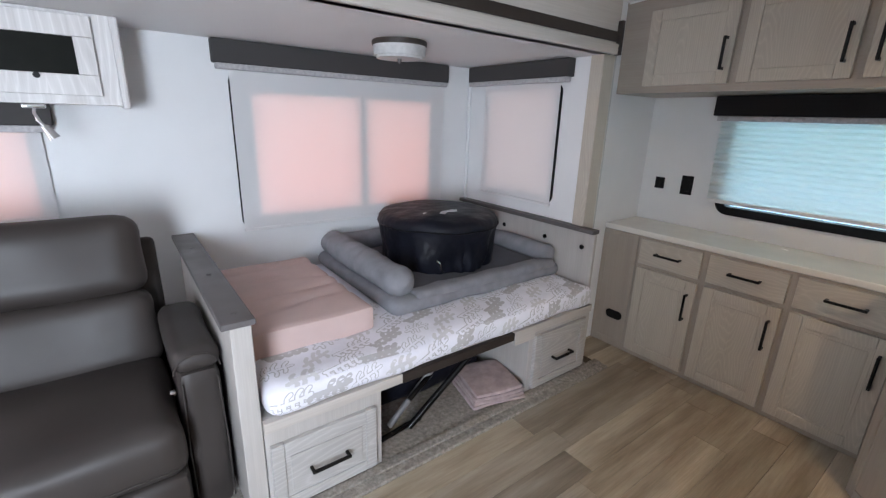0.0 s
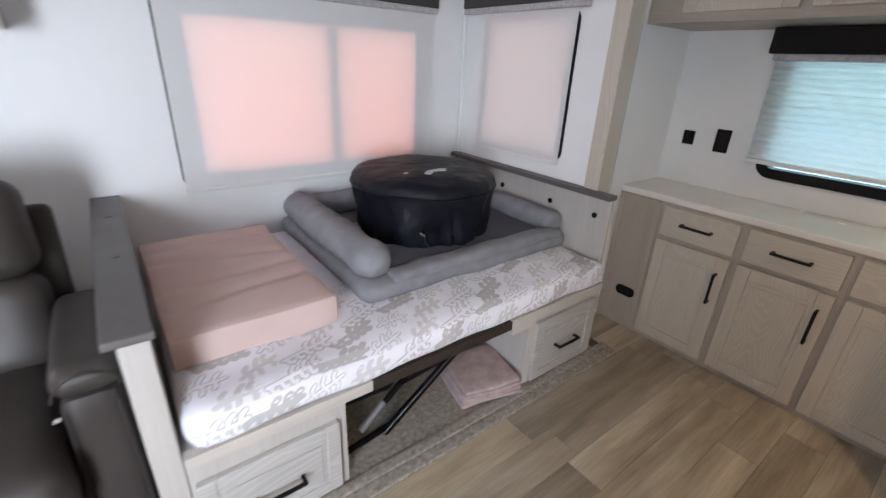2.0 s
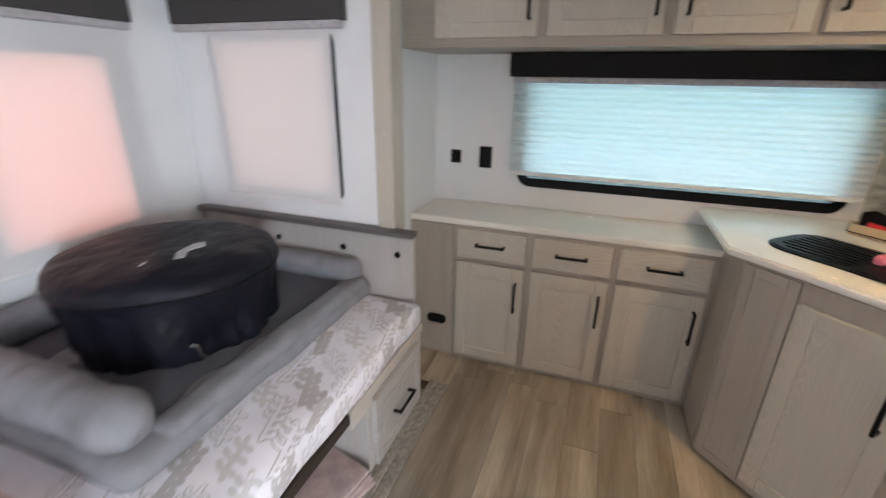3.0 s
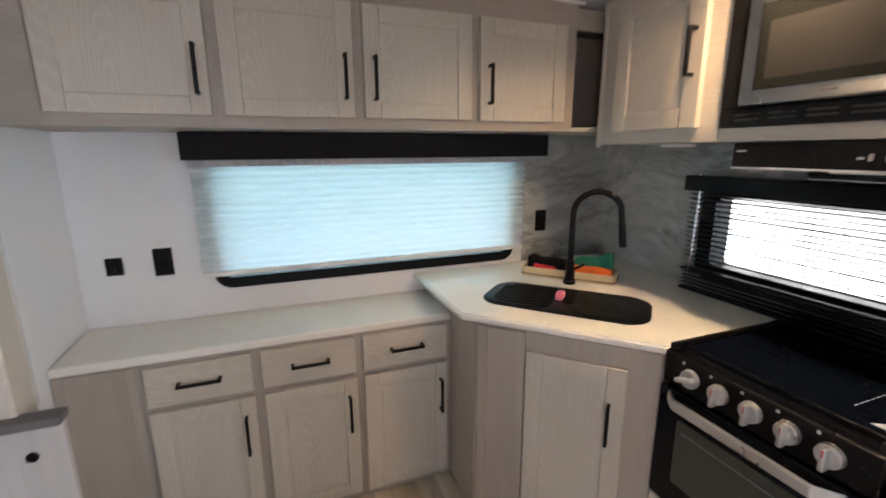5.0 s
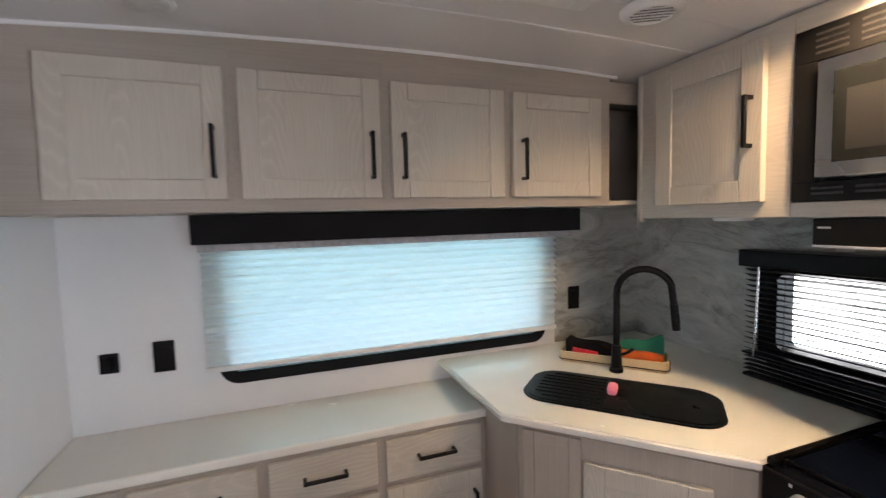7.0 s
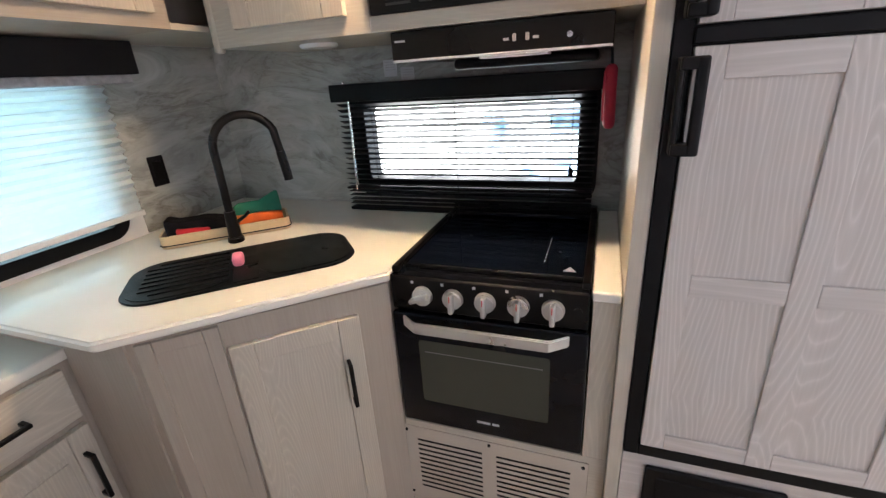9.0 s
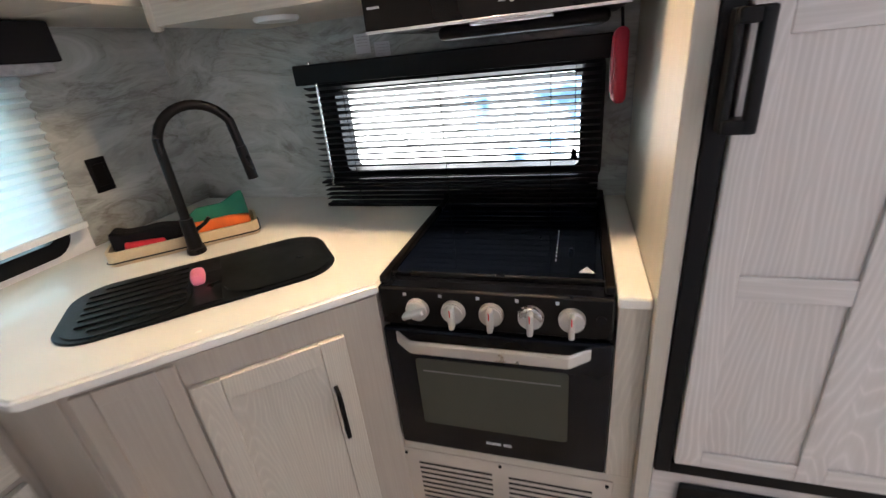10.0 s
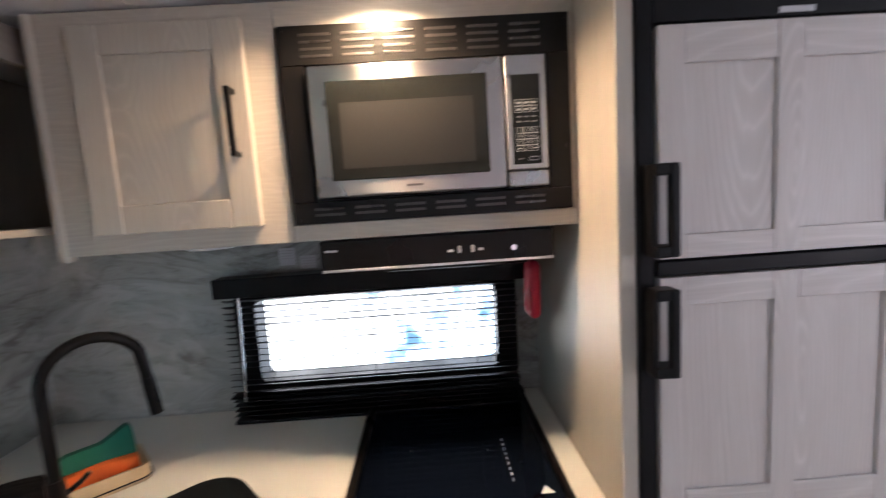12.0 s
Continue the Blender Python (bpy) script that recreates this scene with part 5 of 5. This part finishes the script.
R = 0.102
for k in range(1, 15):
    a = math.pi * k / 16.5
    pts.append(F + Vector((0, 0, 0.318)) - e * (R - R * math.cos(a)) + Vector((0, 0, R * math.sin(a))))
pts.append(F - e * 0.203 + Vector((0, 0, 0.285)))
part("spout", tube(pts, 0.0135, 16), M_BLACKMETAL, t)
part("spray_head", tube([F - e * 0.2025 + Vector((0, 0, 0.290)), F - e * 0.213 + Vector((0, 0, 0.19))], 0.0155, 16), M_BLACKMETAL, t)
part("lever", tube([F + Vector((0, 0, 0.07)) - e * 0.018, F + Vector((0, 0, 0.085)) - e * 0.045, F + Vector((0, 0, 0.10)) - e * 0.062], 0.006, 10), M_BLACKMETAL, t)

mt = pose(2.568, -0.318, 0.8965, 0, 0, 42.0)
t = thing("tray", (2.568, -0.318, 0.8965), "bamboo tray with cleaning cloths behind the faucet", "tray")
TL, TW, TH = 0.215, 0.078, 0.044
part("bottom", prism(rounded(-TL, -TW, TL, TW, 0.025), 0, 0.008, 0.002), M_TRAY, t, "", mt)
b = bmesh.new()
out, inn = rounded(-TL, -TW, TL, TW, 0.025), rounded(-TL + 0.008, -TW + 0.008, TL - 0.008, TW - 0.008, 0.018)
loops = [[b.verts.new((u, v, z)) for u, v in p] for p, z in ((out, 0.006), (out, TH), (inn, TH), (inn, 0.006))]
for a, c in zip(loops, loops[1:]):
    for k in range(len(a)):
        b.faces.new((a[k], a[(k + 1) % len(a)], c[(k + 1) % len(a)], c[k]))
bmesh.ops.recalc_face_normals(b, faces=b.faces[:])
part("wall", b, M_TRAY, t, "", mt)
part("wire_rim", tube([(u, v, 0.012) for u, v in rounded(-TL - 0.003, -TW - 0.003, TL + 0.003, TW + 0.003, 0.027)], 0.002, 6), M_BLACKMETAL, t, "thin dark wire", mt)


def cloth(name, u0, v0, w0, u1, v1, w1, mat, label, seed, tilt=0, sag=0.0):
    b = soft_box(u0, v0, w0, u1, v1, w1, 0.008, nx=16, ny=8, nz=4, wobble=0.012, seed=seed)
    for v in b.verts:
        k, h = (v.co.x - u0) / (u1 - u0), max(0, (v.co.z - w0) / (w1 - w0))
        drop = sag * (min(1, max(0, k - 0.08) * 3.2) + 0.9 * max(0, k - 0.8) / 0.2)
        v.co.z -= h * (w1 - w0) * drop
        v.co.y += 0.010 * sag * math.sin(9 * k) * h
    if tilt:
        bmesh.ops.rotate(b, verts=b.verts, cent=((u0 + u1) / 2, v0, w0), matrix=Matrix.Rotation(radians(tilt), 3, "X"))
    part(name, b, mat, None, label, mt, category="cloth")


cloth("cleaning_cloth", -0.195, -0.052, 0.030, -0.010, 0.012, 0.122, M_GREEN, "folded dark green cloth standing in the tray", 51, 12, 0.30)
cloth("cleaning_cloth", -0.202, 0.000, 0.012, -0.012, 0.040, 0.058, M_ORANGE, "orange cloth folded in the tray", 52, 0, -0.15)
cloth("cleaning_cloth", -0.010, -0.056, 0.010, 0.195, 0.046, 0.062, M_BLACKCLOTH, "black cloth crumpled in the tray", 53, 0, -0.35)
cloth("cleaning_cloth", 0.055, 0.022, 0.010, 0.165, 0.064, 0.050, M_REDCLOTH, "red cloth corner in the tray", 54, 0, -0.1)

# ---- stove ----
SX0, SX1, SF = 1.279, 1.809, -0.130
mv = facing(0, SF, 0, TO_STOVE)
t = thing("stove", (1.544, -0.42, 0.369), "black gas stove with glass lid and oven below", "stove")
part("body", box(SX0 + 0.004, YS + 0.06, 0.370, SX1 - 0.004, SF - 0.005, 0.866, 0.002), M_BLACKMETAL, t)
top = prism([(SX0, SF + 0.012), (SX1, SF + 0.012), (SX1, -0.70), (SX0, -0.70)], 0.866, 0.893, 0.004)
part("cooktop", top, M_ENAMEL, t, "glossy black cooktop")
part("lid", box(SX0 + 0.022, -0.69, 0.896, SX1 - 0.022, -0.175, 0.903, 0.002), M_LIDGLASS, t, "black tempered glass lid")
b = prism([(1.318, -0.205), (1.352, -0.205), (1.335, -0.235)], 0.9032, 0.9038)
part("warning_mark", b, M_LABEL, t, "small pale warning triangle", smooth=False)
for x, y in ((1.66, -0.42), (1.45, -0.40), (1.40, -0.52), (1.37, -0.33)):
    part("lid_stud", cyl((x, y, 0.903), (x, y, 0.905), 0.004, n=10), M_BLACKMETAL, t)
# dotted reflection of the blind's cord, painted on the lid as pale dashes
for k in range(9):
    part("lid_print", box(1.4035, -0.270 - 0.022 * k, 0.9031, 1.4060, -0.258 - 0.022 * k, 0.9035), M_LABEL, t, "", smooth=False)
part("lid_front_edge", box(SX0 + 0.018, -0.178, 0.894, SX1 - 0.018, -0.168, 0.905, 0.003), M_BLACKMETAL, t)
for x0, x1 in ((SX0, SX0 + 0.020), (SX1 - 0.020, SX1)):
    part("side_rail", box(x0, -0.70, 0.893, x1, SF, 0.912, 0.004), M_BLACKMETAL, t)
part("back_ledge", box(SX0, -0.745, 0.866, SX1, -0.70, 0.925, 0.004), M_BLACKMETAL, t)
b = box(-SX1, -0.016, 0.788, -SX0, 0.006, 0.890, 0.006)
part("control_panel", b, M_BLACKMETAL, t, "", mv)
KZ = 0.840
for k, kx in enumerate((1.712, 1.625, 1.537, 1.450, 1.364)):
    b = cyl((-kx, -0.016, KZ), (-kx, -0.034, KZ), 0.029, 0.0265, 32, bevel=0.003)
    kn = part("knob", b, M_ALU, t, "silver knob", mv)
    g = box(-kx - 0.0065, -0.052, KZ - 0.032, -kx + 0.0065, -0.030, KZ + 0.024, 0.004)
    if k == 0:
        bmesh.ops.rotate(g, verts=g.verts, cent=(-kx, -0.04, KZ), matrix=Matrix.Rotation(radians(70), 3, "Y"))
    part("grip", g, M_ALU, kn, "", mv)
    if k:
        part("pointer", box(-kx - 0.0012, -0.0525, KZ + 0.004, -kx + 0.0012, -0.0518, KZ + 0.022), M_REDCLOTH, kn, "thin red pointer", mv, smooth=False)
    part("mark", box(-kx - 0.034, -0.0166, KZ + 0.032, -kx - 0.026, -0.016, KZ + 0.040), M_LABEL, t, "", mv, smooth=False)
part("igniter", cyl((-1.305, -0.016, KZ + 0.002), (-1.305, -0.021, KZ + 0.002), 0.010, n=18), M_BLACK, t, "", mv)
d = part("oven_door", box(-SX1 - 0.003, -0.020, 0.388, -SX0 + 0.003, 0.0, 0.778, 0.006), M_ENAMEL, t, "black glass oven door", mv)
part("oven_window", prism(rounded(-1.738, 0.478, -1.367, 0.694, 0.01), 0, 0.0012), M_OVENGLASS, d, "smoky oven window", mv @ pose(0, -0.020, 0, 90))
part("oven_rack", box(-1.72, -0.0220, 0.655, -1.385, -0.0212, 0.658), M_KEY, d, "", mv, smooth=False)
b = bmesh.new()
hp = [(-1.776, 0.757, -0.022), (-1.728, 0.758, -0.060), (-1.368, 0.758, -0.060), (-1.322, 0.757, -0.022)]
for w in (0,):
    rows = []
    for u, z, y in hp:
        rows.append([b.verts.new(c) for c in ((u, y - 0.006, z - 0.016), (u, y + 0.006, z - 0.016), (u, y + 0.006, z + 0.016), (u, y - 0.006, z + 0.016))])
    for a, c in zip(rows, rows[1:]):
        for k in range(4):
            b.faces.new((a[k], a[(k + 1) % 4], c[(k + 1) % 4], c[k]))
    b.faces.new(rows[0][::-1])
    b.faces.new(rows[-1])
bmesh.ops.recalc_face_normals(b, faces=b.faces[:])
bmesh.ops.bevel(b, geom=b.edges[:], offset=0.003, segments=2, affect="EDGES")
part("oven_handle", b, M_ALU, d, "satin aluminium bar handle", mv)
b = box(-1.572, -0.0212, 0.430, -1.532, -0.0204, 0.438)
box(-1.526, -0.0212, 0.430, -1.505, -0.0204, 0.438, bm=b)
part("badge", b, M_LABEL, d, "small pale badge", mv, smooth=False)

# louvred panel below the stove
t = thing("louvre_panel", (1.542, SF, 0.03), "limed wood-coloured metal louvre panel below the stove", "louvre panel")
mp2 = facing(0, -0.1275, 0, TO_STOVE)
part("sheet", box(-1.832, -0.004, 0.030, -1.252, 0.0, 0.345, 0.0015), M_LOUVRE, t, "", mp2)
for g0, g1 in ((-1.782, -1.566), (-1.520, -1.300)):
    for k in range(11):
        z = 0.085 + 0.0205 * k
        part("slot", box(g0, -0.0048, z, g1, -0.0042, z + 0.0075), M_BLACK, t, "", mp2, smooth=False)
for u, z in ((-1.818, 0.328), (-1.542, 0.334), (-1.266, 0.328), (-1.818, 0.05), (-1.266, 0.05)):
    part("screw", cyl((u, -0.004, z), (u, -0.007, z), 0.005, n=12), M_BLACK, t, "", mp2)

# ---- range hood, mitt ----
HY = -0.322
mh = facing(0, HY, 0, TO_STOVE)
t = thing("range_hood", (1.55, -0.55, 1.40), "slim black range hood under the microwave cabinet", "range hood")
part("body", box(-1.834, 0, 1.436, -1.268, -YS + HY - 0.002, 1.508, 0.004), M_BLACKMETAL, t, "", mh)
part("filter_box", box(-1.70, 0.12, 1.405, -1.30, 0.40, 1.4355, 0.012), M_BLACK, t, "", mh)
part("lamp_lens", box(-1.60, 0.04, 1.428, -1.42, 0.09, 1.4352, 0.002), M_WHITEPLASTIC, t, "clear lamp lens", mh)
part("front_trim", box(-1.832, -0.003, 1.433, -1.270, 0.004, 1.439, 0.001), M_ALU, t, "thin bright lower trim", mh)
for u in (-1.499, -1.467):
    part("switch", box(u - 0.0045, -0.006, 1.461, u + 0.0045, 0, 1.478, 0.002), M_HEM, t, "pale rocker switch", mh)
for u in (-1.520, -1.447):
    part("mark", box(u - 0.007, -0.0008, 1.464, u + 0.007, -0.0002, 1.470), M_LABEL, t, "", mh, smooth=False)
part("nameplate", box(-1.822, -0.0008, 1.482, -1.792, -0.0002, 1.487), M_LABEL, t, "", mh, smooth=False)
part("screw", cyl((-1.367, 0, 1.466), (-1.367, -0.004, 1.466), 0.007, n=14), M_CHROME, t, "chrome screw", mh)
t = thing("oven_mitt", (1.265, -0.56, 1.21), "red silicone oven mitt hanging under the hood", "oven mitt")
b = soft_box(1.248, -0.610, 1.212, 1.283, -0.515, 1.395, 0.016, nx=5, ny=8, nz=14, wobble=0.006, seed=61)
for v in b.verts:
    k = (v.co.z - 1.212) / 0.183
    v.co.y = -0.562 + (v.co.y + 0.562) * (0.70 + 0.35 * math.sin(math.pi * min(1, max(0, k * 0.85 + 0.1))))
    v.co.y -= 0.03 * (1 - k)
part("mitt", b, M_RED, t)
for k in range(4):
    y = -0.60 + 0.022 * k
    part("ridge", tube([(1.2835, y - 0.02, 1.24), (1.2855, y, 1.31), (1.2835, y + 0.01, 1.375)], 0.0028, 6), M_RED, t)
part("loop", tube([(1.266, -0.555, 1.39), (1.268, -0.550, 1.415), (1.270, -0.548, 1.4365)], 0.004, 8), M_BLACK, t, "black hanging hook")

# small paper labels and puck light under the cabinet
for x0, x1, z0, z1 in ((1.965, 2.02, 1.385, 1.43), (2.035, 2.09, 1.40, 1.46)):
    t = thing("wall_label", ((x0 + x1) / 2, YS + 0.001, z0), "grey printed label on the marble-look wall", "label", "printed labels")
    part("paper", box(x0, YS + 0.0005, z0, x1, YS + 0.0015, z1), M_LABEL, t, "", smooth=False)
    for k in range(4):
        part("line", box(x0 + 0.005, YS + 0.0016, z1 - 0.010 - 0.009 * k, x1 - 0.008, YS + 0.0019, z1 - 0.008 - 0.009 * k), M_HEM, t, "", smooth=False)
t = thing("cabinet_light", (2.155, -0.465, 1.511), "round white light under the stove cabinet, off", "cabinet light")
part("housing", cyl((2.155, -0.465, 1.511), (2.155, -0.465, 1.499), 0.062, 0.058, 36, bevel=0.003), M_WHITEPLASTIC, t)

# ---- microwave ----
mm = facing(0, -0.32, 0, TO_STOVE)
t = thing("microwave", (1.55, -0.55, 1.553), "stainless steel microwave in a black vented trim", "microwave")
b = bmesh.new()
for u0, w0, u1, w1 in ((-1.880, 1.553, -1.222, 1.603), (-1.880, 1.910, -1.222, 1.997), (-1.880, 1.603, -1.826, 1.910), (-1.274, 1.603, -1.222, 1.910)):
    box(u0, -0.012, w0, u1, 0.010, w1, 0.002, bm=b)
part("trim", b, M_TRIMBLACK, t, "black vented trim frame", mm)
for g in range(6):
    u = -1.832 + 0.0945 * g
    for k in range(4):
        part("vent_slot", box(u, -0.0134, 1.926 + 0.0155 * k, u + 0.070, -0.0118, 1.932 + 0.0155 * k, 0.0006), M_LIP, t, "", mm)
        if k < 2:
            part("vent_slot", box(u, -0.0134, 1.570 + 0.0135 * k, u + 0.070, -0.0118, 1.576 + 0.0135 * k, 0.0006), M_LIP, t, "", mm)
part("case", box(-1.824, 0.004, 1.606, -1.276, 0.40, 1.908), M_BLACK, t, "", mm)
d = part("door", box(-1.818, -0.030, 1.610, -1.379, 0.004, 1.904, 0.006, 3), M_STEEL, t, "brushed steel door", mm)
part("door_glass", box(-1.780, -0.0318, 1.648, -1.418, -0.028, 1.868, 0.002), M_GLASSBLACK, d, "dark glass", mm)
part("door_screen", box(-1.752, -0.0324, 1.674, -1.450, -0.0316, 1.820), M_SCREEN, d, "grey mesh screen", mm, smooth=False)
part("badge", box(-1.612, -0.0312, 1.627, -1.575, -0.0298, 1.632), M_CAPDARK, d, "", mm, smooth=False)
d = part("control_panel", box(-1.376, -0.030, 1.648, -1.282, 0.004, 1.904, 0.005, 3), M_STEEL, t, "brushed steel control panel", mm)
part("latch", box(-1.376, -0.030, 1.610, -1.282, 0.004, 1.646, 0.005, 3), M_STEEL, t, "steel door release", mm)
part("keypad", box(-1.364, -0.0316, 1.660, -1.297, -0.0285, 1.860, 0.002), M_GLASSBLACK, d, "black keypad", mm)


def lettering(name, text, size, u, y, w, parent, m, mat):
    """Flat printed characters on a front, centred on u, w."""
    cu = bpy.data.curves.new(name, "FONT")
    cu.body, cu.size, cu.align_x, cu.align_y, cu.resolution_u = text, size, "CENTER", "CENTER", 2
    tmp = bpy.data.objects.new(name, cu)
    scene.collection.objects.link(tmp)
    me = bpy.data.meshes.new_from_object(tmp.evaluated_get(bpy.context.evaluated_depsgraph_get()))
    b = bmesh.new()
    b.from_mesh(me)
    bpy.data.objects.remove(tmp)
    bpy.data.curves.remove(cu)
    bpy.data.meshes.remove(me)
    return part(name, b, mat, parent, "", m @ pose(u, y, w, 90), smooth=False)


def outline(u0, w0, u1, w1, t, y):
    """A thin printed frame."""
    b = box(u0, y, w0, u1, y + 0.0004, w0 + t)
    box(u0, y, w1 - t, u1, y + 0.0004, w1, bm=b)
    box(u0, y, w0 + t, u0 + t, y + 0.0004, w1 - t, bm=b)
    return box(u1 - t, y, w0 + t, u1, y + 0.0004, w1 - t, bm=b)


KU, KY = (-1.3475, -1.3305, -1.3135), -0.0322
for r in range(2):
    for u in KU:
        k = part("key", outline(u - 0.0082, 1.776 + 0.0145 * r, u + 0.0082, 1.790 + 0.0145 * r, 0.0007, KY), M_LABEL, d, "", mm, smooth=False)
        part("symbol", box(u - 0.004, KY, 1.7805 + 0.0145 * r, u + 0.004, KY + 0.0004, 1.785 + 0.0145 * r), M_LABEL, k, "", mm, smooth=False)
for r in range(2):
    for u in KU:
        part("key", box(u - 0.006, KY, 1.754 + 0.011 * r, u + 0.006, KY + 0.0004, 1.757 + 0.011 * r), M_KEY, d, "", mm, smooth=False)
for r, row in enumerate(("123", "456", "789", " 0 ")):
    for u, ch in zip(KU, row):
        w = 1.7365 - 0.0135 * r
        k = part("key", outline(u - 0.0082, w - 0.0066, u + 0.0082, w + 0.0066, 0.0007, KY), M_LABEL, d, "", mm, smooth=False)
        if ch == " ":
            part("symbol", box(u - 0.005, KY, w - 0.001, u + 0.005, KY + 0.0004, w + 0.001), M_LABEL, k, "", mm, smooth=False)
        else:
            lettering("digit", ch, 0.009, u, KY, w, k, mm, M_LABEL)
part("key", outline(-1.3275, 1.668, -1.3055, 1.6765, 0.0007, KY), M_LABEL, d, "", mm, smooth=False)
part("key", box(-1.3525, KY, 1.671, -1.3405, KY + 0.0004, 1.6735), M_KEY, d, "", mm, smooth=False)
for u, w in ((-1.871, 1.985), (-1.871, 1.765), (-1.871, 1.563), (-1.231, 1.985), (-1.231, 1.70), (-1.231, 1.563)):
    part("trim_screw", cyl((u, -0.012, w), (u, -0.0145, w), 0.0035, n=10), M_BLACKMETAL, t, "", mm)

# ---- fridge ----
FY = -0.105
mr = facing(0, FY, 0, TO_STOVE)
t = thing("fridge", (0.885, -0.45, 0.45), "two-door fridge with pale wood panels in a black frame", "fridge")
part("case", box(-1.168, 0.012, 0.452, -0.585, 0.66, 1.935), M_BLACK, t, "", mr)
b = box(-1.171, -0.012, 0.450, -1.138, 0.012, 1.935, 0.003)
box(-0.615, -0.012, 0.450, -0.585, 0.012, 1.935, 0.003, bm=b)
box(-1.138, -0.012, 0.450, -0.615, 0.012, 0.484, 0.003, bm=b)
box(-1.138, -0.012, 1.884, -0.615, 0.012, 1.935, 0.003, bm=b)
part("frame", b, M_BLACK, t, "black frame", mr)
part("divider", box(-1.138, -0.020, 1.418, -0.615, 0.010, 1.446, 0.003), M_BLACK, t, "black divider", mr)
part("vent_trim", box(-0.905, -0.014, 1.890, -0.840, -0.011, 1.900), M_LABEL, t, "", mr, smooth=False)


def fridge_door(w0, w1, bars, hz):
    """Panelled door: stiles and rails proud of four sunken wood panels."""
    y0, y1 = -0.0185, 0.010
    d = part("door", box(-1.134, -0.012, w0, -0.619, y1, w1, 0.002), M_PALE, t, "pale limed wood door panel", mr)
    for u0, u1 in ((-1.134, -1.083), (-0.909, -0.858), (-0.684, -0.619)):
        part("stile", box(u0, y0, w0, u1, -0.012, w1, 0.002), M_PALE, d, "", mr)
    for z0, z1 in bars:
        for u0, u1 in ((-1.083, -0.909), (-0.858, -0.684)):
            part("rail", box(u0, y0, z0, u1, -0.012, z1, 0.002), M_PALE_X, d, "", mr)
    h = box(-1.132, -0.056, hz - 0.086, -1.112, -0.038, hz + 0.086, 0.005)
    for s in (-1, 1):
        box(-1.158, -0.054, hz + s * 0.075 - 0.011, -1.114, -0.012, hz + s * 0.075 + 0.011, 0.004, bm=h)
    box(-1.160, -0.044, hz - 0.086, -1.148, -0.012, hz + 0.086, 0.004, bm=h)
    part("handle", h, M_BLACK, d, "black bracket handle", mr)


fridge_door(0.490, 1.414, ((0.490, 0.534), (0.922, 0.972), (1.358, 1.414)), 1.313)
fridge_door(1.450, 1.878, ((1.450, 1.496), (1.810, 1.878)), 1.545)
t = thing("fridge_base_panel", (0.88, -0.2, 0), "limed wood panel below the fridge with a black hatch", "cabinet panel")
part("board", box(-1.171, 0.0, 0.0, -0.50, 0.03, 0.448, 0.002), M_PALE_X, t, "", mr)
hch = part("hatch", box(-1.114, -0.014, 0.095, -0.802, 0.0, 0.415, 0.008, 3), M_BLACK, t, "black plastic hatch", mr)
part("inset", box(-1.085, -0.017, 0.125, -0.831, -0.013, 0.385, 0.004), M_BLACK, hch, "", mr)
part("panel", box(-0.76, -0.012, 0.06, -0.52, 0.0, 0.41, 0.003), M_PALE, t, "", mr)
part("fridge_top_panel", box(-1.171, 0.0, 1.937, -0.50, 0.03, 2.055, 0.002), M_BLACK, None, "dark vent panel above the fridge", mr, kind="structure", category="panel")
# wall that carries on past the fridge
part("wall_pantry", box(0.0, YS + 0.001, 0, 0.583, FY - 0.001, 2.06), M_PALE, None, "plain limed wood pantry wall beside the fridge", smooth=False, kind="structure", category="wall")

# ---- floor boards ----
fl = bpy.data.objects["floor"]
random.seed(4)
W = (1.405 - YS) / 15
mesh_cache = {}
row = 0
y = YS
while y < YW:
    x = XF - random.random() * 0.9
    y1 = min(y + W, YW)
    while x < XR:
        x1 = x + 0.92
        xa, xb = max(x, XF if y < 1.39 else 2.301), min(x1, XR)
        if xb - xa > 0.02:
            key = (round(xb - xa, 3), round(y1 - y, 3))
            if key not in mesh_cache:
                bb = box(-key[0] / 2 + 0.0006, -key[1] / 2 + 0.0006, -0.005, key[0] / 2 - 0.0006, key[1] / 2 - 0.0006, 0)
                bmesh.ops.bevel(bb, geom=[e for e in bb.edges if all(v.co.z > -0.001 for v in e.verts)], offset=0.0012, segments=1, affect="EDGES")
                me = bpy.data.meshes.new("plank")
                bb.to_mesh(me)
                bb.free()
                me.materials.append(M_PLANK)
                mesh_cache[key] = me
            pl = new("plank", mesh_cache[key])
            pl.parent = fl
            pl.location = ((xa + xb) / 2, (y + y1) / 2, 0)
        x = x1
    y += W
    row += 1
